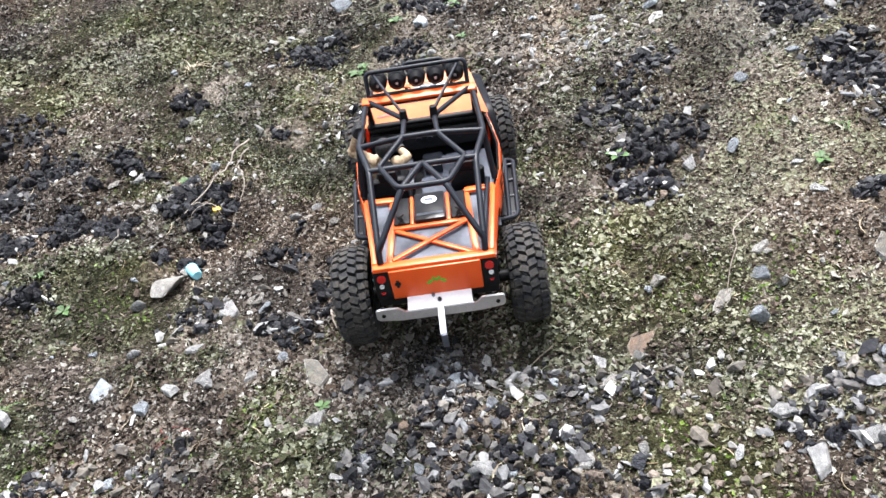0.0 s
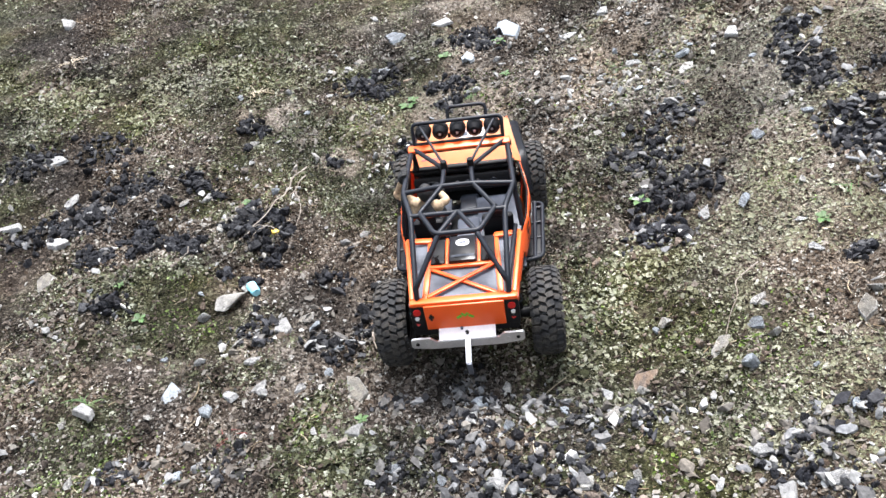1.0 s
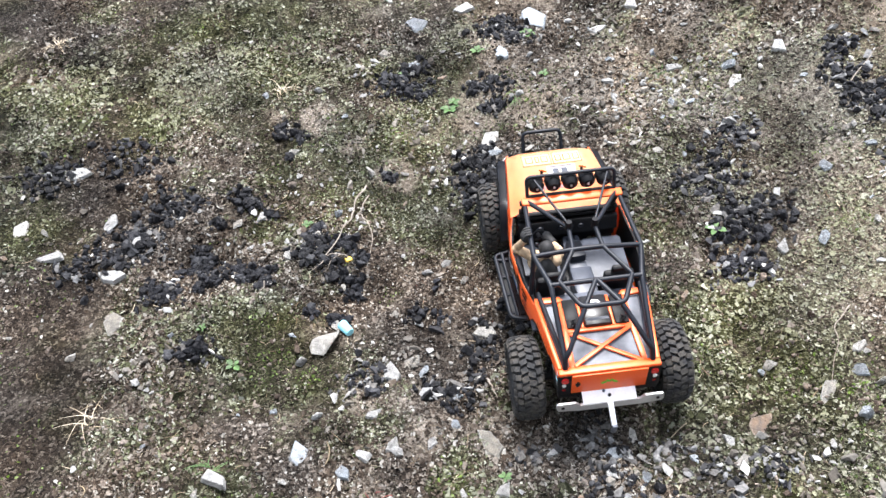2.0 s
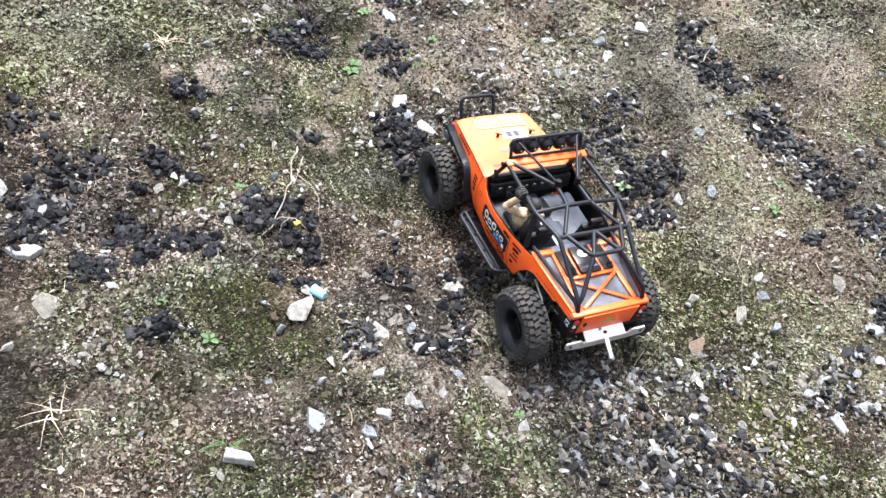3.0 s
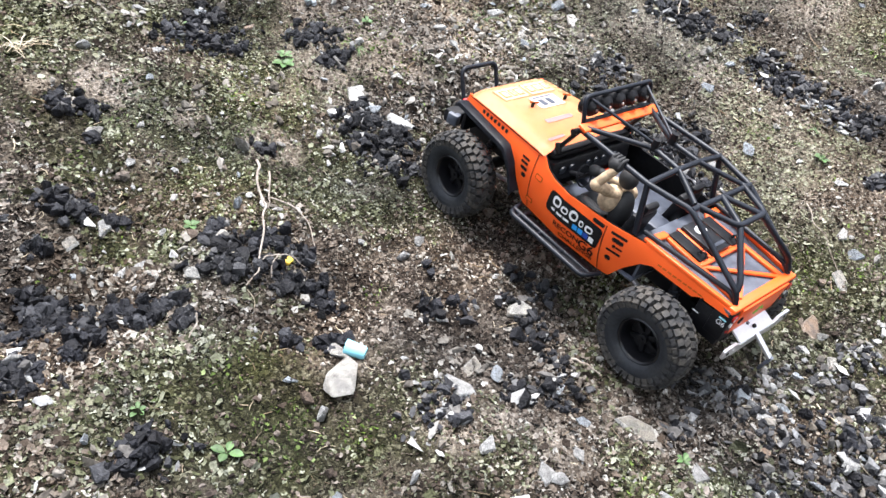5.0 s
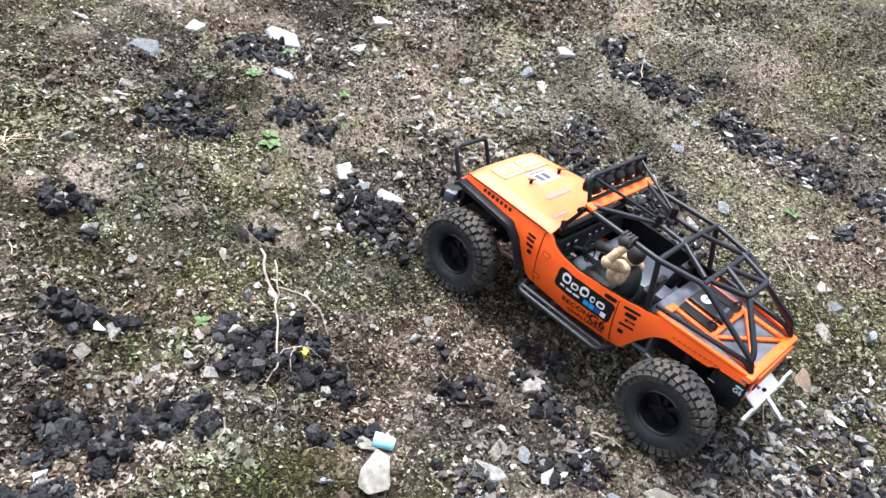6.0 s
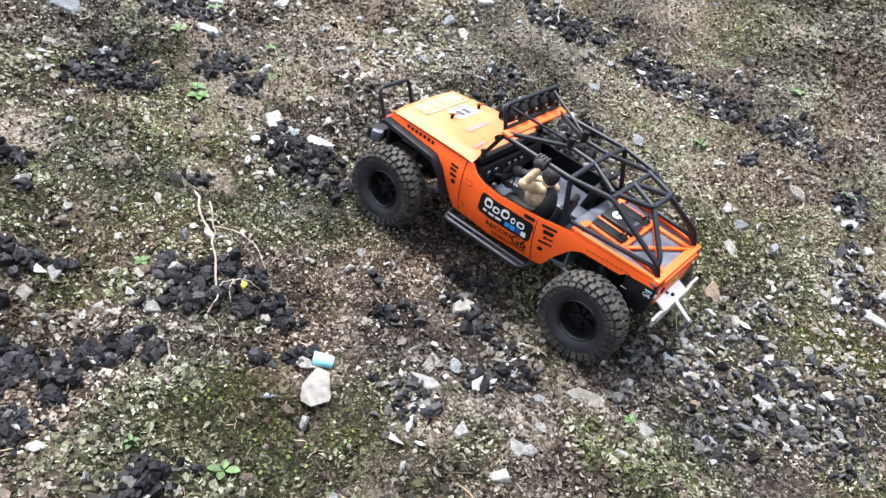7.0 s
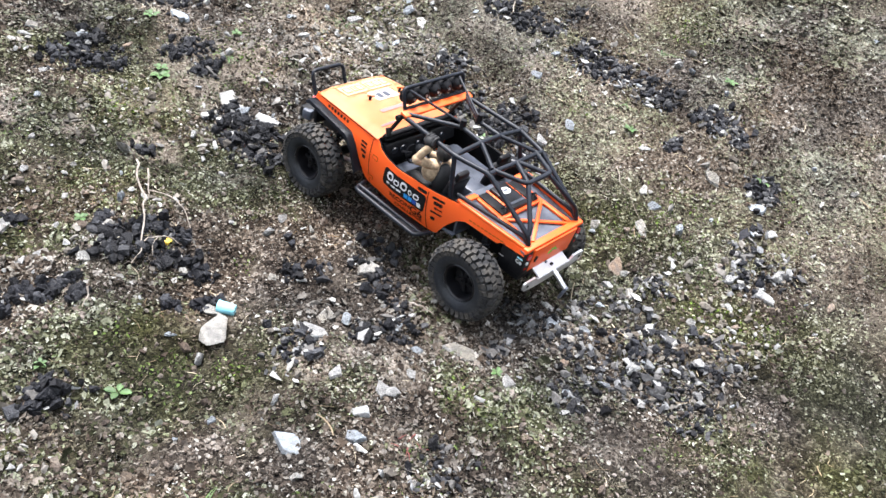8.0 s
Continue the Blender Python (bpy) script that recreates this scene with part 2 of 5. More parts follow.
SPRIG = mottled("green_moss", [(0.0, (0.018, 0.026, 0.007)), (0.5, (0.058, 0.088, 0.022)), (0.85, (0.115, 0.16, 0.046)), (1.0, (0.19, 0.235, 0.11))], 0.8, bump=0.001)
CHAFF = mottled("chaff", [(0.0, (0.1, 0.07, 0.045)), (0.5, (0.24, 0.19, 0.13)), (1.0, (0.44, 0.38, 0.28))], 0.9)
CINDER = mottled("cinder", [(0.0, (0.006, 0.006, 0.0075)), (0.5, (0.011, 0.0113, 0.014)), (0.85, (0.019, 0.0198, 0.024)), (1.0, (0.05, 0.051, 0.056))], 0.6, bump=0.0025, scale=350, gloss=0.2)
PEBBLE = mottled("pebble", [(0.0, (0.03, 0.03, 0.034)), (0.35, (0.066, 0.066, 0.068)), (0.6, (0.11, 0.103, 0.096)), (0.85, (0.165, 0.169, 0.174)), (0.96, (0.28, 0.278, 0.272)), (1.0, (0.48, 0.475, 0.46))], 0.75, bump=0.0012)
GRAVEL = mottled("gravel", [(0.0, (0.06, 0.053, 0.046)), (0.35, (0.115, 0.103, 0.088)), (0.7, (0.185, 0.172, 0.153)), (0.88, (0.23, 0.23, 0.226)), (0.97, (0.32, 0.316, 0.305)), (1.0, (0.45, 0.447, 0.435))], 0.8, bump=0.0012)
STONE = mottled("stone", [(0.0, (0.2, 0.185, 0.16)), (0.35, (0.3, 0.285, 0.26)), (0.7, (0.37, 0.36, 0.34)), (1.0, (0.5, 0.49, 0.46))], 0.75, bump=0.002, scale=160)
BLUESTONE = mottled("blue_stone", [(0.0, (0.16, 0.172, 0.186)), (0.5, (0.26, 0.283, 0.305)), (1.0, (0.4, 0.435, 0.47))], 0.65, bump=0.002, scale=160)
WHITESTONE = mottled("white_stone", [(0.0, (0.25, 0.246, 0.238)), (0.5, (0.36, 0.357, 0.35)), (1.0, (0.53, 0.53, 0.522))], 0.75, bump=0.002, scale=160)
PALESTONE = mottled("pale_stone", [(0.0, (0.3, 0.285, 0.26)), (1.0, (0.36, 0.345, 0.32))], 0.8, bump=0.002, scale=160)
BROWNSTONE = mottled("brown_stone", [(0.0, (0.16, 0.12, 0.095)), (0.5, (0.22, 0.175, 0.14)), (1.0, (0.29, 0.235, 0.19))], 0.85, bump=0.0015, scale=160)


# ---- mesh helpers ----
def finish(bm, name, mat, angle=40, outward=None):
    bmesh.ops.recalc_face_normals(bm, faces=bm.faces)
    bm.normal_update()
    if outward is not None and sum(f.normal.dot(Vector(outward)) * f.calc_area() for f in bm.faces) < 0:
        bmesh.ops.reverse_faces(bm, faces=bm.faces)
    me = bpy.data.meshes.new(name)
    bm.to_mesh(me)
    bm.free()
    me.materials.append(mat)
    for p in me.polygons:
        p.use_smooth = True
    me.set_sharp_from_angle(angle=radians(angle))
    return me


def part(name, bm, mat, parent, label="", angle=40, outward=None):
    """One mesh object under a thing or a part; outward says where an open sheet faces."""
    ob = new(name, finish(bm, name, mat, angle, outward) if isinstance(bm, bmesh.types.BMesh) else bm)
    ob.parent = parent
    if label:
        tagged(ob, label)
    return ob


def box(size, at=(0, 0, 0), turn=(0, 0, 0), bevel=0.0, bm=None):
    bm = bm or bmesh.new()
    made = bmesh.ops.create_cube(bm, size=1, matrix=Matrix.LocRotScale(at, Euler([radians(a) for a in turn]), size))
    if bevel:
        edges = list({e for v in made["verts"] for e in v.link_edges})
        bmesh.ops.bevel(bm, geom=edges, offset=bevel, segments=2, profile=0.5, affect="EDGES")
    return bm


def rod(a, b, r, sides=16, r2=None, bm=None):
    bm = bm or bmesh.new()
    a, b = Vector(a), Vector(b)
    m = Matrix.Translation((a + b) / 2) @ (b - a).to_track_quat("Z", "Y").to_matrix().to_4x4()
    bmesh.ops.create_cone(bm, cap_ends=True, segments=sides, radius1=r, radius2=r if r2 is None else r2, depth=(b - a).length, matrix=m)
    return bm


def tube(points, r, fillet=0.007, sides=10, bm=None, taper=1.0):
    """A round tube along a line whose corners are bent."""
    bm = bm or bmesh.new()
    pts = [Vector(p) for p in points]
    line = [pts[0]]
    for a, b, c in zip(pts, pts[1:], pts[2:]):
        u, v = (a - b), (c - b)
        d = min(fillet, u.length * 0.45, v.length * 0.45)
        p, q = b + u.normalized() * d, b + v.normalized() * d
        for k in range(5):
            s = k / 4
            line.append(p * (1 - s) ** 2 + b * 2 * s * (1 - s) + q * s * s)
    line.append(pts[-1])
    side = (line[1] - line[0]).orthogonal().normalized()
    rings = []
    for i, p in enumerate(line):
        d = (line[min(i + 1, len(line) - 1)] - line[max(i - 1, 0)]).normalized()
        side = (side - d * side.dot(d)).normalized()
        up = d.cross(side)
        rr = r * (1 + (taper - 1) * i / (len(line) - 1))
        rings.append([bm.verts.new(p + (side * math.cos(k * math.tau / sides) + up * math.sin(k * math.tau / sides)) * rr) for k in range(sides)])
    for a, b in zip(rings, rings[1:]):
        for k in range(sides):
            bm.faces.new((a[k], a[(k + 1) % sides], b[(k + 1) % sides], b[k]))
    bm.faces.new(rings[0][::-1])
    bm.faces.new(rings[-1])
    return bm


def lathe(profile, sides=48, bm=None, centre=(0, 0, 0)):
    """A ring turned about the x axis from (x, radius) pairs, closed on itself."""
    bm = bm or bmesh.new()
    c = Vector(centre)
    rings = [[bm.verts.new(c + Vector((x, r * math.cos(a), r * math.sin(a)))) for x, r in profile] for a in (k * math.tau / sides for k in range(sides))]
    n = len(profile)
    for a, b in zip(rings, rings[1:] + rings[:1]):
        for k in range(n):
            bm.faces.new((a[k], a[(k + 1) % n], b[(k + 1) % n], b[k]))
    return bm


def lerp(table, v):
    return float(np.interp(v, [a for a, _ in table], [b for _, b in table]))


# ---- the ground ----
def lattice(x, y, size, seed):
    """Smooth noise from -1 to 1 over arrays of places."""
    u, v = np.asarray(x, float) / size + seed * 17.31, np.asarray(y, float) / size - seed * 9.77
    i, j = np.floor(u).astype(np.int64), np.floor(v).astype(np.int64)
    f, g = u - i, v - j
    f, g = f * f * (3 - 2 * f), g * g * (3 - 2 * g)

    def hashed(a, b):
        h = (a * 374761393 + b * 668265263 + seed * 974711) & 0xFFFFFFFF
        h = ((h ^ (h >> 13)) * 1274126177) & 0xFFFFFFFF
        return ((h ^ (h >> 16)) & 0xFFFF) / 32767.5 - 1

    return (hashed(i, j) * (1 - f) + hashed(i + 1, j) * f) * (1 - g) + (hashed(i, j + 1) * (1 - f) + hashed(i + 1, j + 1) * f) * g


WHEELS = [(sx * 0.094, sy * 0.1565) for sx in (-1, 1) for sy in (-1, 1)]


def rise(x, y):
    """The bank steepens on the truck's right and ahead of it."""
    return 0.36 * 0.05 * np.logaddexp(0, (np.asarray(x, float) - 0.22) / 0.05) + 0.1 * 0.05 * np.logaddexp(0, (np.asarray(y, float) - 0.15) / 0.05)


def height(x, y):
    h = 0.011 * lattice(x, y, 0.33, 1) + 0.011 * lattice(x, y, 0.12, 2) + 0.008 * lattice(x, y, 0.045, 3) + 0.0035 * lattice(x, y, 0.02, 4)
    keep = np.ones_like(np.asarray(x, float))
    for wx, wy in WHEELS:
        keep = np.minimum(keep, np.clip(np.hypot(np.asarray(x) - wx, np.asarray(y) - wy) / 0.05 - 0.6, 0.05, 1))
    return rise(x, y) + h * keep + 0.02 * np.clip(np.hypot(x, y) - 1.5, 0, 4) * lattice(x, y, 1.3, 5)


# where moss grows thick and where the earth is bare: place and reach
MOSS_CUSHIONS = [
    (-0.467, 0.396, 0.034), (-0.435, 0.23, 0.017), (-0.4, 0.455, 0.037), (-0.283, 0.36, 0.042), (-0.217, 0.185, 0.036), (-0.269, 0.073, 0.027),
    (-0.461, 0.053, 0.048), (-0.551, 0.058, 0.043), (-0.464, -0.032, 0.041), (0.462, -0.036, 0.086), (0.435, 0.058, 0.059), (0.366, -0.24, 0.087),
    (0.463, 0.197, 0.073), (0.69, -0.017, 0.105), (0.638, -0.184, 0.088), (-0.162, 0.098, 0.023), (-0.238, 0.446, 0.037), (-0.196, -0.259, 0.046),
    (0.288, -0.184, 0.046), (0.175, -0.125, 0.036), (0.302, -0.298, 0.035), (-0.322, -0.207, 0.062), (-0.145, -0.311, 0.041), (-0.453, -0.039, 0.073),
    (-0.386, -0.08, 0.05), (-0.497, -0.286, 0.064), (0.351, -0.227, 0.031), (0.201, -0.368, 0.02), (-0.189, -0.295, 0.042), (-0.306, -0.289, 0.04),
]
BARE_EARTH = [
    (0.3, 0.4, 0.07), (0.2, 0.43, 0.06), (0.41, 0.31, 0.06), (0.14, 0.56, 0.07), (0.36, 0.57, 0.08), (0.45, 0.16, 0.05), (0.75, 0.2, 0.1), (0.8, -0.1, 0.08), (0.68, 0.4, 0.09),
    (0.259, 0.551, 0.063), (0.36, 0.506, 0.054), (0.081, 0.509, 0.056), (0.195, 0.634, 0.053), (0.334, 0.326, 0.051), (-0.308, -0.099, 0.037),
    (-0.076, 0.451, 0.035), (-0.377, 0.534, 0.045),
    (-0.245, 0.336, 0.04), (-0.466, 0.542, 0.031), (0.047, 0.473, 0.069), (0.019, 0.593, 0.07), (-0.248, -0.122, 0.036), (-0.231, -0.186, 0.036), (-0.156, -0.19, 0.029), (-0.322, 0.431, 0.024), (-0.311, -0.124, 0.025), (0.285, 0.498, 0.05),
]


# where flakes lie thinner and the dark soil shows: place and reach
THIN_LITTER = [(-0.45, -0.02, 0.08), (-0.54, 0.03, 0.06), (-0.41, -0.11, 0.07), (-0.43, 0.07, 0.045), (-0.28, 0.32, 0.04), (-0.2, 0.3, 0.035), (-0.27, 0.07, 0.03), (-0.35, 0.4, 0.04), (-0.1, 0.45, 0.03), (0.2, -0.2, 0.06), (-0.6, -0.1, 0.1), (-0.25, -0.25, 0.06), (0.1, -0.5, 0.08), (0.242, -0.4, 0.06), (0.235, -0.47, 0.05), (-0.106, -0.344, 0.07), (0.05, -0.221, 0.06), (-0.504, -0.093, 0.06), (-0.332, -0.227, 0.06), (-0.143, -0.395, 0.08), (0.02, -0.45, 0.07), (-0.2, -0.36, 0.06), (0.25, -0.1, 0.08), (0.31, -0.19, 0.08), (0.2, -0.02, 0.05)]


def within(patches, x, y):
    """From 0 at the edge of any patch to 1 at its middle."""
    c = np.zeros_like(np.asarray(x, float))
    for px, py, r in patches:
        c = np.maximum(c, 1 - (np.hypot(x - px, y - py) / r) ** 2)
    return np.clip(c, 0, 1)


def bare_field(x, y):
    return np.clip(within([(px, py, 1.3 * r) for px, py, r in BARE_EARTH], x, y) * 1.7 + 0.7 * lattice(x, y, 0.07, 34) + 0.4 * lattice(x, y, 0.025, 37) - 0.35 + 0.4 * np.clip((y - 0.3) / 0.2, 0, 1) * np.exp(-((np.asarray(x) - 0.1) / 0.35) ** 2), 0, 1)


def thin_litter_field(x, y):
    return np.clip(1.2 * within([(px, py, 1.3 * r) for px, py, r in THIN_LITTER], x, y) + 0.7 * lattice(x, y, 0.06, 35) + 0.3 * lattice(x, y, 0.21, 36) - 0.35 + 0.55 * np.clip((-0.3 - x) / 0.15, 0, 1) * np.clip((0.14 - y) / 0.12, 0, 1) + 0.6 * np.clip((-0.2 - y) / 0.12, 0, 1) - 0.35 * np.clip((y - 0.25) / 0.2, 0, 1) - 0.25 * np.clip((x - 0.35) / 0.2, 0, 1), 0, 1)


def moss_field(x, y):
    bank = np.clip((np.asarray(x) - 0.1) / 0.25, 0, 1)
    patchy = 0.55 * lattice(x, y, 0.38, 31) + 0.5 * lattice(x, y, 0.1, 32) + 0.3 * lattice(x, y, 0.03, 33)
    return np.clip(0.42 + 0.2 * bank + 0.5 * within([(px, py, 1.5 * r) for px, py, r in MOSS_CUSHIONS], x, y) + 1.3 * patchy, 0, 1)


def build_ground():
    fine, out = 0.011, [0.03, 0.08, 0.18, 0.4, 0.8, 1.6, 3, 6, 12, 25, 60]
    xs = np.concatenate([[-1.1 - o for o in out[::-1]], np.arange(-1.1, 2.6, fine), [2.6 + o for o in out]])
    ys = np.concatenate([[-1.0 - o for o in out[::-1]], np.arange(-1.0, 2.1, fine), [2.1 + o for o in out]])
    gx, gy = np.meshgrid(xs, ys)
    verts = np.stack([gx, gy, height(gx, gy)], -1).reshape(-1, 3)
    nx, ny = len(xs), len(ys)
    k = (np.arange(ny - 1)[:, None] * nx + np.arange(nx - 1)[None]).reshape(-1)
    faces = np.stack([k, k + 1, k + 1 + nx, k + nx], -1)
    me = bpy.data.meshes.new("ground")
    me.from_pydata(verts.tolist(), [], faces.tolist())
    me.polygons.foreach_set("use_smooth", np.ones(len(faces), bool))
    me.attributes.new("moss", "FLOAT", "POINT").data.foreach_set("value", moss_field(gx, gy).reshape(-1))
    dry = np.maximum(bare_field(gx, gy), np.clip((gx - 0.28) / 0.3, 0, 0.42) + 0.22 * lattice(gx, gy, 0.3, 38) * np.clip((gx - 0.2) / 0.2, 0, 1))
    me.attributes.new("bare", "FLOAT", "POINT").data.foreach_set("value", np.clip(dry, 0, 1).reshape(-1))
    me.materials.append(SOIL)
    ob = new("ground", me)
    ob.matrix_world = SLOPE
    tagged(ob, "brown crumbly soil bank with moss and gravel", "ground", kind="structure")


build_ground()


def hull(rng, n, squash):
    """The corners and faces of an angular stone of about unit size."""
    bm = bmesh.new()
    for _ in range(n):
        v = Vector(rng.normal(size=3)).normalized() * rng.uniform(0.75, 1.0)
        bm.verts.new((v.x * 0.5, v.y * 0.5 * squash[0], v.z * 0.5 * squash[1]))
    bmesh.ops.convex_hull(bm, input=bm.verts)
    bmesh.ops.delete(bm, geom=[v for v in bm.verts if not v.link_faces], context="VERTS")
    bmesh.ops.triangulate(bm, faces=bm.faces)
    bmesh.ops.recalc_face_normals(bm, faces=bm.faces)
    bm.verts.index_update()
    v = np.array([p.co[:] for p in bm.verts])
    f = np.array([[q.index for q in p.verts] for p in bm.faces])
    bm.free()
    return v, f


def flake(rng):
    """A curled scrap of leaf or lichen with an uneven edge."""
    n, wide, curl = 5, rng.uniform(0.5, 1.0), rng.uniform(0.1, 0.55)
    rim = [(0.5 * rng.uniform(0.6, 1.1) * math.cos(k * math.tau / n), 0.5 * wide * rng.uniform(0.6, 1.1) * math.sin(k * math.tau / n)) for k in range(n)]
    v = [(px, py, curl * (px * px + 0.4 * py) + rng.uniform(0, 0.08)) for px, py in rim] + [(0, 0, 0.02)]
    return np.array(v), np.array([(k, (k + 1) % n, n) for k in range(n)])


def strew(name, shapes, x, y, size, sink, mat, rng, label, category, tilt=0.35, smooth=False):
    """Many small pieces in one mesh, lying on the ground."""
    vs, fs, base = [], [], 0
    z = height(x, y)
    which = rng.integers(0, len(shapes), len(x))
    for s, (v, f) in enumerate(shapes):
        idx = np.nonzero(which == s)[0]
        if not len(idx):
            continue
        a = rng.uniform(0, math.tau, len(idx))
        tx, ty = rng.normal(0, tilt, (2, len(idx)))
        ca, sa = np.cos(a), np.sin(a)
        p = v[None] * size[idx][:, None, None] * rng.uniform(0.75, 1.3, (len(idx), 1, 3))
        ct, st, cu, su = np.cos(tx)[:, None], np.sin(tx)[:, None], np.cos(ty)[:, None], np.sin(ty)[:, None]
        qy, qz = p[..., 1] * ct - p[..., 2] * st, p[..., 1] * st + p[..., 2] * ct
        qx, pz = p[..., 0] * cu + qz * su, qz * cu - p[..., 0] * su
        px = qx * ca[:, None] - qy * sa[:, None]
        py = qx * sa[:, None] + qy * ca[:, None]
        pz = pz + (z[idx] - pz.min(1) * sink)[:, None]
        vs.append(np.stack([px + x[idx][:, None], py + y[idx][:, None], pz], -1).reshape(-1, 3))
        fs.append((f[None] + np.arange(len(idx))[:, None, None] * len(v) + base).reshape(-1, 3))
        base += len(idx) * len(v)
    me = bpy.data.meshes.new(name)
    me.from_pydata(np.concatenate(vs).tolist(), [], np.concatenate(fs).tolist())
    if smooth:
        me.polygons.foreach_set("use_smooth", np.ones(len(me.polygons), bool))
    me.materials.append(mat)
    ob = new(name, me)
    ob.matrix_world = SLOPE
    return tagged(ob, label, category, kind="stuff")


RNG = np.random.default_rng(5)
SHARDS = [hull(RNG, 10, (RNG.uniform(0.4, 0.85), RNG.uniform(0.25, 0.55))) for _ in range(16)]
LUMPS = [hull(RNG, 15, (RNG.uniform(0.6, 0.95), RNG.uniform(0.5, 0.85))) for _ in range(16)]
GRAINS = [hull(RNG, 7, (RNG.uniform(0.6, 1), RNG.uniform(0.5, 0.9))) for _ in range(12)]
CHIPS = [hull(RNG, 9, (RNG.uniform(0.5, 0.9), RNG.uniform(0.18, 0.32))) for _ in range(16)]
FLAKES = [flake(RNG) for _ in range(16)]


def stalk(rng):
    """A thin bent stalk of about unit length, three-sided."""
    bend, pts = rng.uniform(-0.25, 0.25), []
    for k in range(5):
        u = k / 4 - 0.5
        y = bend * (0.25 - u * u) * 4
        for a in range(3):
            pts.append((u, y + 0.025 * math.cos(a * 2.1), 0.025 * math.sin(a * 2.1) + 0.02))
    faces = []
    for k in range(4):
        for a in range(3):
            p, q, r, t = k * 3 + a, k * 3 + (a + 1) % 3, (k + 1) * 3 + a, (k + 1) * 3 + (a + 1) % 3
            faces += [(p, r, q), (q, r, t)]
    return np.array(pts), np.array(faces)


STALKS = [stalk(RNG) for _ in range(10)]


def spread_over(n, rng):
    """Places over the slope, thinning out with distance."""
    far = n // 5
    x = np.concatenate([rng.uniform(-2.1, -0.8, far), rng.uniform(1.4, 3.4, far), rng.uniform(-0.72, 1.0, n), rng.uniform(-1.0, 1.7, n // 2), rng.uniform(-1.8, 3.6, n // 5)])
    y = np.concatenate([rng.uniform(0.4, 2.4, far), rng.uniform(-0.4, 1.6, far), rng.uniform(-0.55, 0.8, n), rng.uniform(-0.7, 1.2, n // 2), rng.uniform(-1.0, 2.6, n // 5)])
    return x, y


def off_wheels(x, y, d=0.03):
    ok = np.ones(len(x), bool)
    for wx, wy in WHEELS:
        ok &= np.maximum(np.abs(x - wx), np.abs(y - wy)) > d
    return ok


# where cinders lie thick, and gravel: place and reach
CINDER_AHEAD = [
    (-0.004, 0.744, 0.039), (0.027, 0.716, 0.035), (-0.247, 0.626, 0.023), (-0.237, 0.592, 0.034), (-0.19, 0.574, 0.028), (-0.189, 0.646, 0.028),
    (-0.077, 0.558, 0.022), (-0.028, 0.557, 0.033), (-0.048, 0.505, 0.023), (-0.08, 0.383, 0.016), (-0.079, 0.352, 0.024), (-0.08, 0.316, 0.024),
    (-0.07, 0.296, 0.022), (-0.255, 0.339, 0.013),
    (-0.119, 0.353, 0.023), (-0.121, 0.308, 0.028), (-0.111, 0.268, 0.028), (-0.11, 0.231, 0.023), (-0.087, 0.343, 0.019),
]
CINDER_BESIDE = [
    (-0.385, 0.219, 0.018), (-0.404, 0.178, 0.021), (-0.374, 0.163, 0.021), (-0.353, 0.132, 0.022), (-0.324, 0.089, 0.018), (-0.315, 0.157, 0.012),
    (-0.338, 0.189, 0.016), (-0.518, 0.326, 0.018), (-0.5, 0.31, 0.016), (-0.469, 0.292, 0.011), (-0.557, 0.27, 0.012), (-0.591, 0.18, 0.019),
    (-0.562, 0.184, 0.022), (-0.553, 0.152, 0.019), (-0.575, 0.13, 0.008), (-0.515, 0.168, 0.015), (-0.489, 0.16, 0.012), (-0.466, 0.156, 0.008),
    (-0.584, 0.218, 0.012), (-0.347, 0.037, 0.013), (-0.393, 0.052, 0.009),
    (-0.452, 0.491, 0.016), (-0.418, 0.484, 0.015), (-0.442, 0.431, 0.006), (-0.58, 0.194, 0.014), (-0.505, 0.146, 0.011), (-0.467, 0.128, 0.01), (-0.325, 0.114, 0.015), (-0.377, 0.194, 0.018),
]
CINDER_ROUND = [
    (-0.228, 0.02, 0.024), (-0.192, 0.005, 0.021), (-0.13, -0.008, 0.03), (-0.138, -0.059, 0.03), (-0.152, -0.107, 0.025), (-0.188, -0.135, 0.028),
    (-0.083, -0.01, 0.028), (-0.097, 0.027, 0.02), (-0.194, 0.068, 0.011),
]
CINDER_TAIL = [
    (-0.016, -0.212, 0.032), (-0.016, -0.259, 0.04), (-0.009, -0.31, 0.044), (0.009, -0.369, 0.048), (0.03, -0.419, 0.048), (0.044, -0.464, 0.048),
    (-0.079, -0.338, 0.033), (0.101, -0.353, 0.038), (0.112, -0.41, 0.042), (0.118, -0.291, 0.035), (0.081, -0.249, 0.026),
    (0.13, -0.449, 0.042), (-0.099, -0.238, 0.022),
]
CINDER_UPHILL = [
    (0.54, 0.378, 0.028), (0.526, 0.325, 0.031), (0.534, 0.263, 0.033), (0.543, 0.211, 0.027), (0.544, 0.13, 0.026), (0.542, 0.087, 0.031),
    (0.552, 0.041, 0.031), (0.559, -0.012, 0.028), (0.558, -0.056, 0.022), (0.561, -0.134, 0.017), (0.555, -0.178, 0.024), (0.476, -0.302, 0.022),
    (0.463, -0.321, 0.022), (0.464, -0.139, 0.011), (0.621, 0.208, 0.016), (0.546, -0.218, 0.014), (0.27, 0.2, 0.052), (0.3, 0.1, 0.052),
    (0.27, 0.02, 0.04), (0.33, 0.28, 0.035),
]
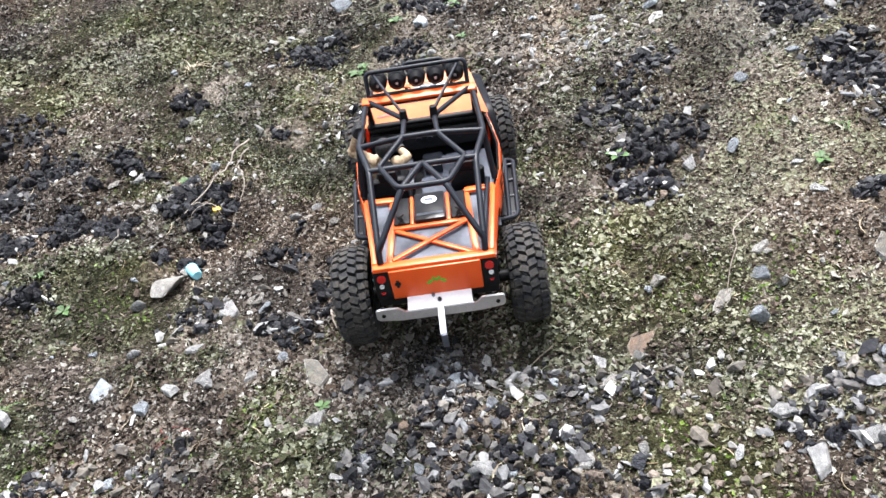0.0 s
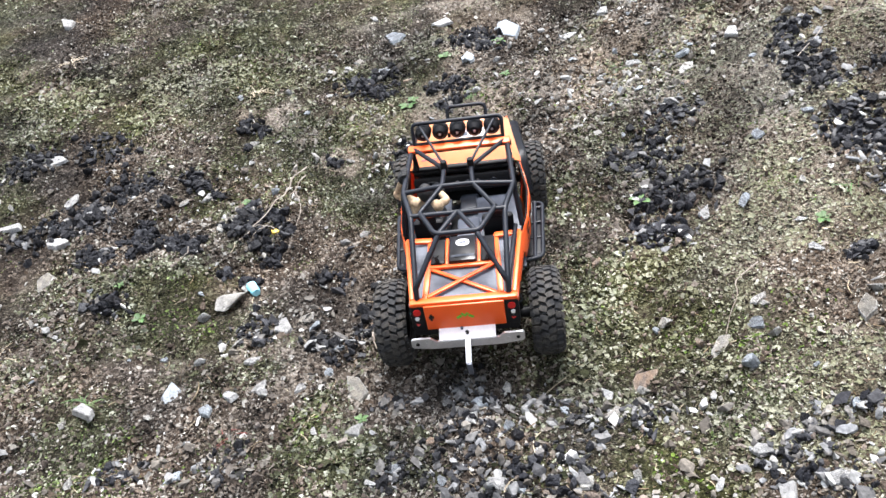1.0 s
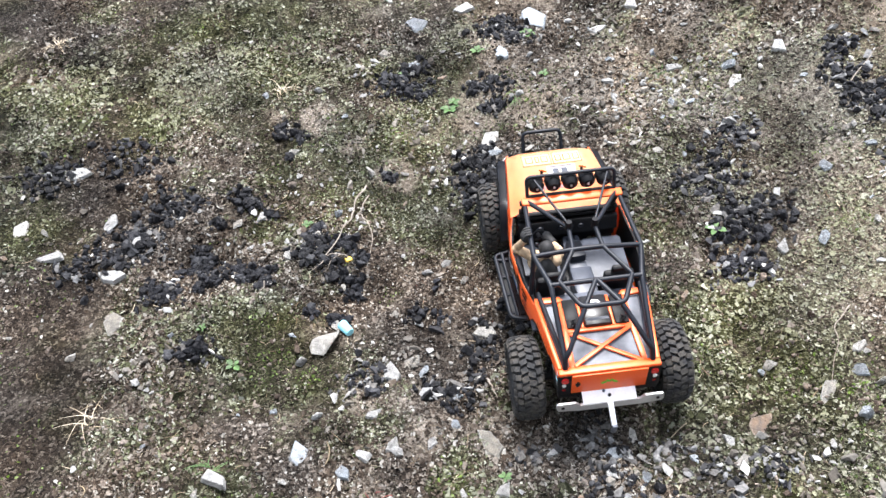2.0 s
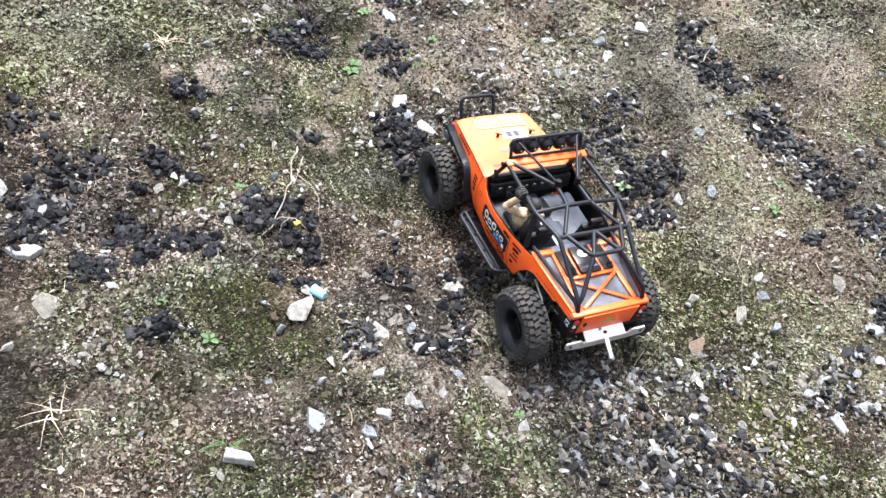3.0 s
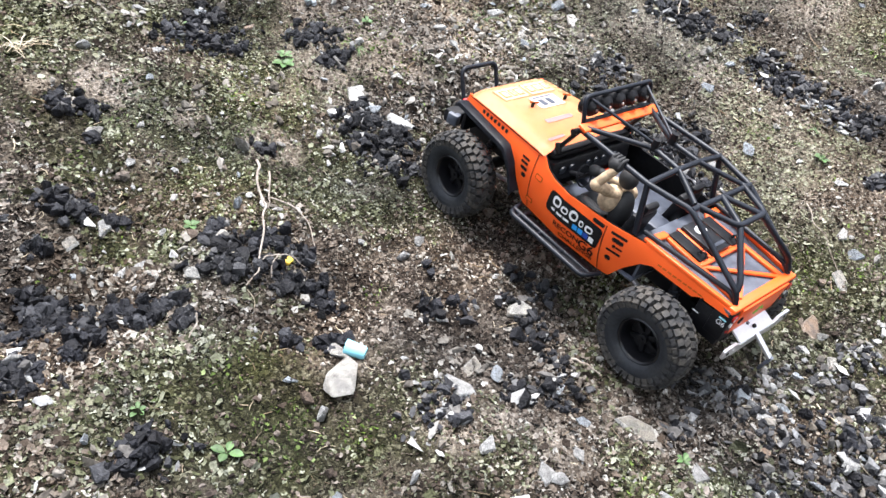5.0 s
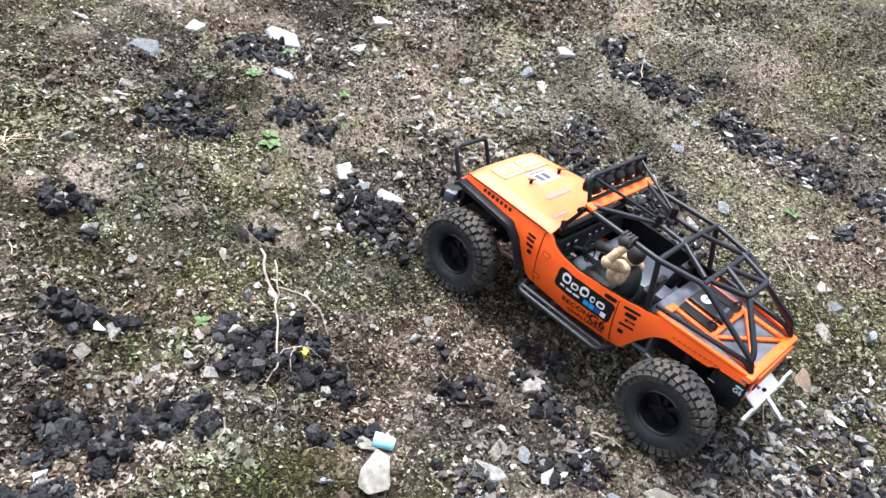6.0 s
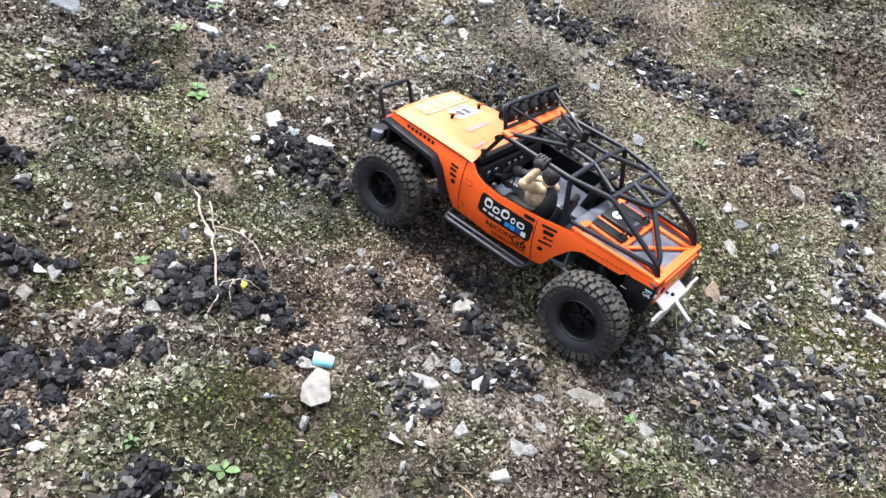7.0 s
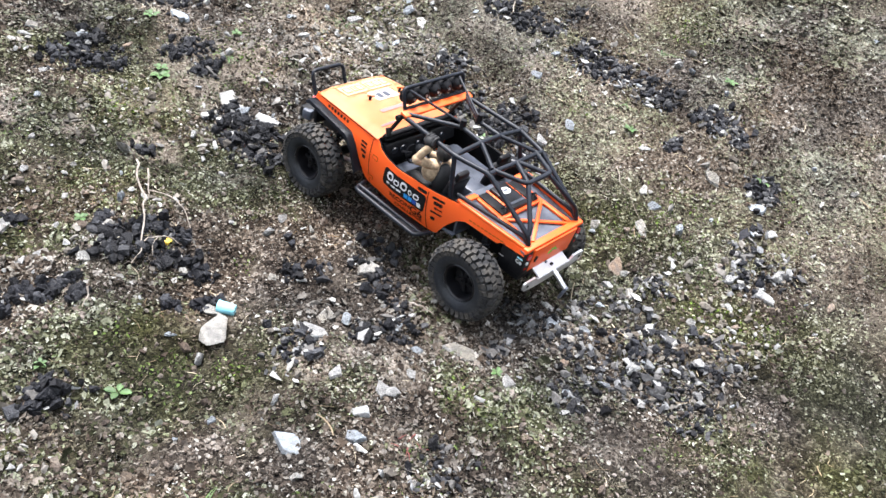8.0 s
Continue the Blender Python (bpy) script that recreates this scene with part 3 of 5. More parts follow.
CINDER_BEHIND = [
    (0.005, -0.253, 0.027), (0.183, -0.296, 0.028), (0.318, -0.379, 0.031), (0.351, -0.355, 0.021), (0.349, -0.422, 0.024), (0.394, -0.35, 0.015),
    (-0.298, -0.323, 0.028), (-0.42, -0.314, 0.029), (-0.313, -0.086, 0.034), (-0.218, -0.114, 0.018), (-0.743, 0.452, 0.058), (-0.704, 0.254, 0.052),
    (-0.642, 0.326, 0.048), (-0.768, 0.202, 0.046), (-0.632, 0.122, 0.027), (-0.873, 0.419, 0.052), (-0.566, 0.001, 0.021),
]
GRAVEL_PATCHES = [
    (-0.507, 0.312, 0.025), (-0.456, 0.362, 0.021), (-0.516, 0.433, 0.023), (-0.422, 0.223, 0.023), (-0.302, 0.224, 0.02), (-0.442, 0.5, 0.019), (-0.49, 0.207, 0.024), (-0.571, 0.242, 0.02),
    (-0.307, 0.227, 0.03), (-0.401, 0.197, 0.03), (-0.52, 0.217, 0.031), (-0.564, 0.221, 0.024), (-0.509, 0.277, 0.026), 
    (0.151, -0.278, 0.052), (0.223, -0.315, 0.051), (0.205, -0.38, 0.067), (0.025, -0.304, 0.066), 
    (0.052, -0.406, 0.074), (0.171, -0.437, 0.067), (-0.311, 0.664, 0.042), (-0.201, 0.473, 0.039), (0.351, 0.369, 0.063), (0.228, 0.434, 0.082),
    (0.353, 0.47, 0.053), (-0.119, 0.701, 0.044), (-0.245, -0.047, 0.033), (0.475, 0.206, 0.063), (0.534, 0.007, 0.05),
    (0.488, -0.226, 0.055), (0.345, -0.374, 0.056), (0.198, -0.283, 0.037), (-0.365, -0.31, 0.065), (-0.612, -0.019, 0.058),
]
CINDER_PATCHES = CINDER_AHEAD + CINDER_BESIDE + CINDER_ROUND + CINDER_TAIL + CINDER_UPHILL + CINDER_BEHIND


def cinder_field(x, y):
    c = np.full_like(np.asarray(x, float), -0.75)
    for px, py, r in CINDER_PATCHES:
        c = np.maximum(c, 0.75 - np.hypot(x - px, y - py) / (r * 1.1) * 0.75)
    return c + 0.35 * lattice(x, y, 0.09, 12) + 0.25 * lattice(x, y, 0.035, 13)


def gravel_field(x, y):
    g = within([(px, py, 1.5 * r) for px, py, r in GRAVEL_PATCHES], x, y)
    return 1.05 * g + 0.4 * lattice(x, y, 0.4, 21) + 0.55 * lattice(x, y, 0.09, 22) - 0.12


def near_patches(patches, n, rng):
    """Extra places close to given patches."""
    p = np.array(patches)[np.repeat(np.arange(len(patches)), n)]
    off = rng.normal(0, 0.55, (len(p), 2)) * p[:, 2:3] * np.array([[1.25, 0.9]])
    return p[:, 0] + off[:, 0], p[:, 1] + off[:, 1]


def strew_ground():
    rng = np.random.default_rng(7)
    x, y = spread_over(46000, rng)
    ok = (cinder_field(x, y) > 0.3 + rng.uniform(-0.4, 0.4, len(x))) & off_wheels(x, y)
    x, y = x[ok], y[ok]
    ex, ey = near_patches(CINDER_AHEAD + CINDER_BESIDE + CINDER_UPHILL + [p for p in CINDER_BEHIND if p[0] < -0.5] * 3, 34, rng)
    ok = off_wheels(ex, ey)
    x, y = np.concatenate([x, ex[ok]]), np.concatenate([y, ey[ok]])
    mixed = within([(px, py, 1.6 * r) for px, py, r in CINDER_TAIL + CINDER_BEHIND[:8]], x, y)
    keep = mixed * 0.3 < rng.uniform(0, 1, len(x))
    x, y, mixed = x[keep], y[keep], mixed[keep]
    size = np.clip(rng.gamma(1.8, 0.0044, len(x)) + 0.0025, 0, 0.022) * (1 - 0.25 * mixed)
    strew("cinder_gravel", LUMPS, x, y, size, 0.6, CINDER, rng, "black cinders lying in loose patches on the soil", "cinder gravel", 0.8)
    x, y = spread_over(24000, rng)
    pure = np.clip((-0.12 - x) / 0.1, 0, 1) * np.clip((y + 0.12) / 0.08, 0, 1)
    ok = (cinder_field(x, y) + 0.4 * lattice(x, y, 0.13, 23) - 0.2 * pure > 0.3 + rng.uniform(-0.45, 0.6, len(x))) & off_wheels(x, y)
    x, y = x[ok], y[ok]
    ex, ey = near_patches(CINDER_UPHILL * 2 + CINDER_TAIL + CINDER_BEHIND, 30, rng)
    ok = off_wheels(ex, ey)
    x, y = np.concatenate([x, ex[ok]]), np.concatenate([y, ey[ok]])
    strew("pebbles", SHARDS + CHIPS, x, y, np.clip(rng.gamma(2.2, 0.0038, len(x)) + 0.003, 0, 0.028), 0.7, PEBBLE, rng, "mixed grey, bluish and white pebbles among the cinders", "pebbles", 0.45)
    x, y = spread_over(36000, rng)
    ok = (gravel_field(x, y) > rng.uniform(0.0, 1.5, len(x)) + 0.25 * within(MOSS_CUSHIONS, x, y) + 0.3 * np.clip((x - 0.3) / 0.2, 0, 1)) & off_wheels(x, y)
    x, y = x[ok], y[ok]
    strew("gravel", SHARDS, x, y, np.clip(rng.gamma(2.0, 0.0038, len(x)) + 0.003, 0, 0.024), 0.8, GRAVEL, rng, "pale grey gravel scattered over the soil", "gravel", 0.45)
    x, y = spread_over(12000, rng)
    ok = (lattice(x, y, 0.2, 51) + 0.6 * lattice(x, y, 0.06, 52) - 0.5 * np.clip((x - 0.25) / 0.2, 0, 1) - 0.3 * np.clip((y - 0.3) / 0.2, 0, 1) > rng.uniform(-0.5, 1.2, len(x))) & off_wheels(x, y)
    x, y = x[ok], y[ok]
    strew("soil_clods", LUMPS, x, y, rng.gamma(3, 0.0016, len(x)) + 0.0025, 0.3, CLOD, rng, "dark brown clods of earth in the loose soil", "soil", 0.8)
    x, y = spread_over(235000, rng)
    ok = lattice(x, y, 0.16, 61) + 0.6 * lattice(x, y, 0.05, 62) - 0.7 * bare_field(x, y) - 0.65 * thin_litter_field(x, y) + 0.45 * np.clip((x - 0.25) / 0.2, 0, 1) > rng.uniform(-1.5, 0.4, len(x))
    x, y = x[ok], y[ok]
    pick = moss_field(x, y) > rng.uniform(0.1, 0.9, len(x))
    size = (rng.gamma(3, 0.001, len(x)) + 0.0014) * (1.15 + 0.4 * lattice(x, y, 0.22, 63)) + 0.0022 * np.clip(np.hypot(x, y) - 0.6, 0, 2)
    strew("leaf_litter", FLAKES, x[~pick], y[~pick], size[~pick], 0.35, LITTER, rng, "brown and tan flakes of dead moss and leaf litter", "leaf litter", 0.5)
    dry = pick & (np.clip((x - 0.1) / 0.2, 0, 1) + np.clip((y - 0.4) / 0.4, 0, 0.6) + 0.4 * lattice(x, y, 0.12, 64) > rng.uniform(0.2, 0.8, len(x)))
    pick &= ~dry
    strew("dry_moss", FLAKES, x[dry], y[dry], size[dry], 0.35, TURF, rng, "dry pale olive moss covering the bank", "moss", 0.35)
    strew("moss", FLAKES, x[pick], y[pick], size[pick], 0.35, MOSS, rng, "olive and yellowish flakes of moss and lichen", "moss", 0.5)
    x, y = spread_over(34000, rng)
    size = (rng.gamma(3, 0.001, len(x)) + 0.0014) + 0.0012 * np.clip(np.hypot(x, y) - 0.6, 0, 2)
    strew("soil_crumbs", GRAINS, x, y, size, 0.6, CRUMB, rng, "brown and tan crumbs of loose soil", "soil", 0.5)
    x, y = spread_over(2000, rng)
    strew("straw_bits", STALKS, x, y, rng.gamma(3, 0.0035, len(x)) + 0.003, 0.3, CHAFF, rng, "scraps of dry straw and rootlets on the soil", "straw", 0.12)
    x, y = spread_over(60000, rng)
    ok = (0.5 * lattice(x, y, 0.25, 41) + 0.6 * lattice(x, y, 0.07, 42) + 0.8 * within(MOSS_CUSHIONS, x, y) > 0.25 + rng.uniform(-0.1, 0.4, len(x))) & (cinder_field(x, y) < 0.2)
    x, y = x[ok], y[ok]
    strew("green_moss", FLAKES, x, y, rng.uniform(0.003, 0.0065, len(x)), 0.1, SPRIG, rng, "fresh green moss and seedling leaves in patches", "moss", 0.7)


strew_ground()

# ---- the truck ----
truck = new("rc_truck")
truck.matrix_world = SLOPE
tagged(truck, "orange radio-controlled crawler truck with black roll cage climbing the slope", "toy truck")

WIDTH = [(-0.215, 0.0625), (-0.17, 0.0665), (-0.105, 0.075), (-0.06, 0.084), (0, 0.0885), (0.056, 0.083), (0.12, 0.076), (0.205, 0.068)]
BELT = [(-0.2113, 0.1253), (-0.10, 0.134), (-0.06, 0.132), (0, 0.131), (0.025, 0.1325), (0.04, 0.137), (0.05, 0.145), (0.056, 0.1465), (0.2, 0.141)]
HEM = [(-0.2113, 0.1185), (-0.173, 0.1182), (-0.1695, 0.1135), (-0.118, 0.1165), (-0.105, 0.110), (-0.09, 0.092), (-0.075, 0.067), (0.064, 0.071), (0.078, 0.092), (0.09, 0.113), (0.105, 0.126), (0.2, 0.131)]


def flank(y, z):
    """Half the body's width at a place."""
    return lerp(WIDTH, y) - 4.9 * (z - 0.112) ** 2


def side_panel(side):
    bm = bmesh.new()
    ys = np.arange(-0.2113, 0.2001, 0.0033)
    cols = []
    for y in ys:
        lo, hi = lerp(HEM, y), lerp(BELT, y)
        col = []
        for k in range(7):
            z = lo + (hi - lo) * k / 6
            col.append((bm.verts.new((side * flank(y, z), y, z)), bm.verts.new((side * (flank(y, z) - 0.0022), y, z))))
        cols.append(col)
    for a, b in zip(cols, cols[1:]):
        for k in range(6):
            bm.faces.new((a[k][0], b[k][0], b[k + 1][0], a[k + 1][0]))
            bm.faces.new((a[k][1], a[k + 1][1], b[k + 1][1], b[k][1]))
        for k in (0, 6):
            bm.faces.new((a[k][0], a[k][1], b[k][1], b[k][0]))
    for col in (cols[0], cols[-1]):
        for k in range(6):
            bm.faces.new((col[k][0], col[k + 1][0], col[k + 1][1], col[k][1]))
    return part("side_panel", bm, ORANGE, truck)


side_left, side_right = side_panel(-1), side_panel(1)


def hood():
    bm = bmesh.new()
    rows = []
    for y in list(np.linspace(0.052, 0.185, 12)) + [0.192, 0.197, 0.2005, 0.2025, 0.203]:
        drop = 0.012 * max(0, (y - 0.183) / 0.02) ** 2.5
        row = []
        for k in range(17):
            u = -1 + k / 8
            w = flank(min(y, 0.2), 0.141) + 0.0008
            row.append(bm.verts.new((u * w, y, lerp(BELT, y) + 0.0006 + 0.007 * (1 - abs(u) ** 6) - drop)))
        rows.append(row)
    for a, b in zip(rows, rows[1:]):
        for k in range(16):
            bm.faces.new((a[k], a[k + 1], b[k + 1], b[k]))
    bmesh.ops.solidify(bm, geom=bm.faces[:], thickness=0.002)
    return part("hood", bm, HOODPAINT, truck, "yellowish orange hood with its sheen painted in pale at the front")


hood_part = hood()
part("grille", box((0.125, 0.006, 0.05), (0, 0.199, 0.112), bevel=0.002), BLACK, truck)

# windscreen frame, leaning back
wind = part("windscreen_frame", box((0.136, 0.012, 0.0045), (0, 0.0265, 0.1955), (14, 0, 0), bevel=0.0016), ORANGE, truck)
for s in (-1, 1):
    part("windscreen_post", box((0.006, 0.0045, 0.046), (s * 0.0635, 0.0405, 0.172), (28, 0, 0), bevel=0.0012), BLACK, wind)
    part("hinge_bracket", box((0.005, 0.013, 0.006), (s * 0.066, 0.0475, 0.157), (62, 0, 0), bevel=0.0014), BLACK, wind)
    part("hinge_pin", rod((s * 0.062, 0.0345, 0.187), (s * 0.0695, 0.0345, 0.187), 0.0038, 12), BLACK, wind)
part("firewall", box((0.143, 0.003, 0.055), (0, 0.0565, 0.1185), (-4, 0, 0), bevel=0.0008), BLACK, truck)
part("cowl", box((0.138, 0.012, 0.004), (0, 0.0505, 0.1455), (-6, 0, 0), bevel=0.0012), BLACK, truck)
part("windscreen_base", box((0.142, 0.006, 0.006), (0, 0.049, 0.1505), (28, 0, 0), bevel=0.0015), BLACK, wind)
part("windscreen_seal", box((0.124, 0.003, 0.004), (0, 0.0322, 0.1868), (28, 0, 0), bevel=0.001), BLACK, wind)

# light bar
bar = part("light_bar", tube([(-0.059, 0.031, 0.192), (-0.0595, 0.042, 0.225), (0.0595, 0.042, 0.225), (0.059, 0.031, 0.192)], 0.0026), CAGE, truck)
part("lower_rail", tube([(-0.058, 0.033, 0.199), (0.058, 0.033, 0.199)], 0.0024), CAGE, bar)
for k in range(5):
    x = -0.046 + 0.023 * k
    lamp_body = rod((x, 0.037, 0.2115), (x, 0.049, 0.2105), 0.0104, 20, 0.0112)
    rod((x, 0.0315, 0.2117), (x, 0.037, 0.2115), 0.0055, 20, 0.0104, lamp_body)
    part("spot_lamp", lamp_body, BLACK, bar)
    part("lamp_bolt", rod((x, 0.0303, 0.2117), (x, 0.0318, 0.2117), 0.0017, 8), SILVER, bar)

# roll cage
R = 0.0033


def mirrored(points):
    return [[(s * x, y, z) for x, y, z in points] for s in (-1, 1)]


for line in mirrored([(0.064, 0.028, 0.192), (0.0684, -0.0712, 0.190), (0.056, -0.1211, 0.188), (0.0529, -0.200, 0.142), (0.0529, -0.205, 0.130)]):
    part("cage_rail", tube(line, R), CAGE, truck)
for line in mirrored([(0.060, 0.028, 0.195), (0.017, -0.035, 0.198), (0.019, -0.0725, 0.196), (0.045, -0.117, 0.189)]):
    part("cage_spine", tube(line, R * 0.9), CAGE, truck)
part("cage_crossbar", tube([(-0.0684, -0.0712, 0.190), (-0.019, -0.0725, 0.196), (0.019, -0.0725, 0.196), (0.0684, -0.0712, 0.190)], R), CAGE, truck)
part("cage_crossbar", tube([(-0.056, -0.1211, 0.188), (0.056, -0.1211, 0.188)], R), CAGE, truck)
part("cage_hoop", tube([(-0.045, -0.118, 0.189), (-0.0258, -0.160, 0.187), (0.0258, -0.160, 0.187), (0.045, -0.118, 0.189)], R), CAGE, truck)
for line in mirrored([(0.001, -0.1215, 0.189), (0.022, -0.160, 0.186), (0.048, -0.197, 0.150), (0.0525, -0.2, 0.142)]):
    part("cage_brace", tube(line, R), CAGE, truck)
for line in mirrored([(0.0684, -0.0712, 0.190), (0.074, -0.085, 0.136)]):
    part("cage_post", tube(line, R), CAGE, truck)
for line in mirrored([(0.066, -0.09, 0.14), (0.0535, -0.195, 0.138), (0.0529, -0.204, 0.132)]):
    part("cage_side_rail", tube(line, R * 0.9), CAGE, truck)
for line in mirrored([(0.05, 0.041, 0.222), (0.017, -0.034, 0.203)]):
    part("light_strut", tube(line, 0.0018), CAGE, truck)
for s in (-1, 1):
    part("strut_mount", rod((s * 0.017, -0.035, 0.196), (s * 0.017, -0.035, 0.209), 0.005, 12, 0.004), BLACK, truck)

# bed, tail
def liner(side):
    """The black inner skin of the tub."""
    bm = bmesh.new()
    cols = []
    for y in np.arange(-0.102, 0.058, 0.0055):
        hi = lerp(BELT, y) + 0.0004
        cols.append([bm.verts.new((side * (flank(y, z) - 0.0034), y, z)) for z in (0.086, 0.1, 0.114, hi - 0.006, hi)] + [bm.verts.new((side * (flank(y, hi) - 0.0006), y, hi + 0.0003))])
    for a, b in zip(cols, cols[1:]):
        for k in range(5):
            bm.faces.new((a[k], a[k + 1], b[k + 1], b[k]))
    bmesh.ops.solidify(bm, geom=bm.faces[:], thickness=0.0006)
    part("inner_panel", bm, BLACK, truck)


liner(-1), liner(1)
part("bed_panel", box((0.126, 0.104, 0.003), (0, -0.157, 0.1268), (4.3, 0, 0)), GREY, truck, "grey fabric-textured bed panel")
part("tub_floor", box((0.15, 0.155, 0.003), (0, -0.028, 0.085), bevel=0.001), SLATE, truck)
part("bed_front_wall", box((0.142, 0.003, 0.04), (0, -0.1035, 0.1085)), SLATE, truck)
part("rear_deck", box((0.132, 0.024, 0.003), (0, -0.0905, 0.118), bevel=0.001), GREY, truck)


def bed_z(y):
    return 0.1305 + (y + 0.157) * 0.0752


def strip(name, a, b, wide, thick, lift=0.0, mat=ORANGE):
    """A flat bar laid on the bed between two places."""
    (ax, ay), (bx, by) = a, b
    length = math.hypot(bx - ax, by - ay)
    mid = ((ax + bx) / 2, (ay + by) / 2)
    p, q = Vector((ax, ay, bed_z(ay) + lift)), Vector((bx, by, bed_z(by) + lift))
    bm = box((wide, length, thick), bevel=min(thick, wide) * 0.3)
    m = Matrix.Translation((p + q) / 2) @ (q - p).to_track_quat("Y", "Z").to_matrix().to_4x4()
    bmesh.ops.transform(bm, matrix=m, verts=bm.verts)
    return part(name, bm, mat, truck)


for s in (-1, 1):
    strip("bed_rail", (s * 0.0705, -0.1), (s * 0.0588, -0.205), 0.006, 0.006, 0.001)
    strip("bed_rail", (s * 0.040, -0.1), (s * 0.044, -0.205), 0.007, 0.004)
    strip("box_strap", (s * 0.0195, -0.102), (s * 0.0195, -0.15), 0.004, 0.005, 0.0012)
    strip("cross_brace", (s * 0.038, -0.154), (-s * 0.041, -0.203), 0.005, 0.003, 0.0015 + 0.0012 * s)
strip("bed_cross_rail", (-0.041, -0.151), (0.041, -0.151), 0.006, 0.004, 0.0006)
for s in (-1, 1):
    strip("bed_front_rail", (s * 0.039, -0.102), (s * 0.072, -0.1), 0.009, 0.004, 0.0012)
part("bed_rear_rail", box((0.124, 0.011, 0.006), (0, -0.2075, 0.1265), bevel=0.0022), ORANGE, truck)
cell = part("fuel_cell", box((0.033, 0.046, 0.011), (0, -0.126, 0.1345), (4.3, 0, 0), bevel=0.0018), GLOSSBLACK, truck, "black fuel cell box with a white cap")
lid = rod((0, 0, 0), (0, 0, 0.0012), 0.0085, 24)
bmesh.ops.transform(lid, matrix=pose(0.0, -0.118, 0.1404, 4.3) @ Matrix.Diagonal((1, 0.75, 1, 1)), verts=lid.verts)
part("cap", lid, WHITE, cell, "white oval cap")
part("cap_mark", box((0.009, 0.0035, 0.0006), (0, -0.118, 0.1419), (4.3, 0, 0)), GREY, cell)
part("box_slot", box((0.028, 0.004, 0.001), (0, -0.141, 0.1389), (4.3, 0, 0)), GREY, cell)
for s in (-1, 1):
    part("battery_box", box((0.017, 0.044, 0.007), (s * 0.0305, -0.126, 0.1335), (4.3, 0, 0), bevel=0.001), BLACK, truck)
    wires = tube([(s * 0.03, -0.141, 0.137), (s * 0.035, -0.144, 0.143), (s * 0.028, -0.147, 0.14), (s * 0.034, -0.149, 0.136)], 0.0009, 0.002, 6)
    tube([(s * 0.033, -0.139, 0.137), (s * 0.027, -0.143, 0.144), (s * 0.034, -0.147, 0.142), (s * 0.026, -0.149, 0.135)], 0.0008, 0.002, 6, wires)
    part("wire_loop", wires, BLACK, truck)
part("tailgate", box((0.0925, 0.004, 0.038), (0, -0.2115, 0.1065), (5, 0, 0), bevel=0.0012), ORANGE, truck)
gate = bpy.data.objects["tailgate"]
for dx, dz, ang in ((-0.0036, 0.0045, 25), (0.0036, 0.0045, -25), (-0.0068, -0.0025, 55), (0.0068, -0.0025, -55), (-0.0018, 0.0005, -40), (0.0018, 0.0005, 40)):
    part("gate_mark", box((0.0028, 0.002, 0.0062), (dx, -0.2132 - 0.087 * (-dz), 0.1085 + dz), (5, ang, 0)), GREEN, gate)
part("latch", box((0.003, 0.002, 0.009), (-0.039, -0.2145, 0.1085), (5, 0, 0), bevel=0.0006), BLACK, gate)
part("latch_knob", box((0.006, 0.002, 0.003), (-0.039, -0.2147, 0.1088), (5, 0, 0), bevel=0.0006), BLACK, gate)
part("rear_housing", box((0.1236, 0.0365, 0.036), (0, -0.1925, 0.0965), bevel=0.002), BLACK, truck)
part("wheel_well", box((0.1, 0.06, 0.026), (0, -0.132, 0.11), bevel=0.001), BLACK, truck)
for s in (-1, 1):
    tail = part("tail_lamp_block", box((0.0165, 0.02, 0.036), (s * 0.0545, -0.2025, 0.1055), bevel=0.0015), BLACK, truck)
    part("red_lamp", rod((s * 0.0545, -0.212, 0.1165), (s * 0.0545, -0.2145, 0.1165), 0.0045, 16), RED, tail)
    part("white_lamp", rod((s * 0.0555, -0.212, 0.107), (s * 0.0555, -0.214, 0.107), 0.0025, 12), WHITE, tail)
    for k in (-1, 0, 1):
        part("lamp_mark", box((0.0008, 0.0006, 0.003), (s * 0.0555 + k * 0.0014, -0.2128, 0.0975), (0, k * 25, 0)), RED, tail)


def bumper_plate():
    bm = bmesh.new()
    outline = [(-0.064, 0.0868), (-0.043, 0.0868), (-0.037, 0.081), (0.037, 0.081), (0.043, 0.0868), (0.064, 0.0868), (0.066, 0.0848), (0.066, 0.0765), (0.0635, 0.0735), (0.04, 0.0705), (-0.04, 0.0705), (-0.0635, 0.0735), (-0.066, 0.0765), (-0.066, 0.0848)]
    front = bm.faces.new([bm.verts.new((x, -0.2265, z)) for x, z in outline])
    made = bmesh.ops.extrude_face_region(bm, geom=[front])
    bmesh.ops.translate(bm, vec=(0, 0.003, 0), verts=[v for v in made["geom"] if isinstance(v, bmesh.types.BMVert)])
    return part("rear_bumper", bm, SILVER, truck, "bare aluminium rear bumper plate", 25)


plate = bumper_plate()
part("bumper_lip", box((0.066, 0.018, 0.002), (0, -0.2172, 0.085), (24, 0, 0)), LIPMETAL, plate)
# plain stub for the grey fuzzy spot on the lip, no lamp
part("lip_fuzz", rod((-0.006, -0.2135, 0.0865), (-0.006, -0.214, 0.0895), 0.0018, 10), GREY, plate)
part("lip_bolt", rod((0, -0.2185, 0.084), (0, -0.22, 0.0878), 0.0022, 8), BLACK, plate)
part("tow_bar", box((0.0068, 0.03, 0.004), (0, -0.238, 0.0735), (30, 0, 0), bevel=0.001), SILVER, plate)
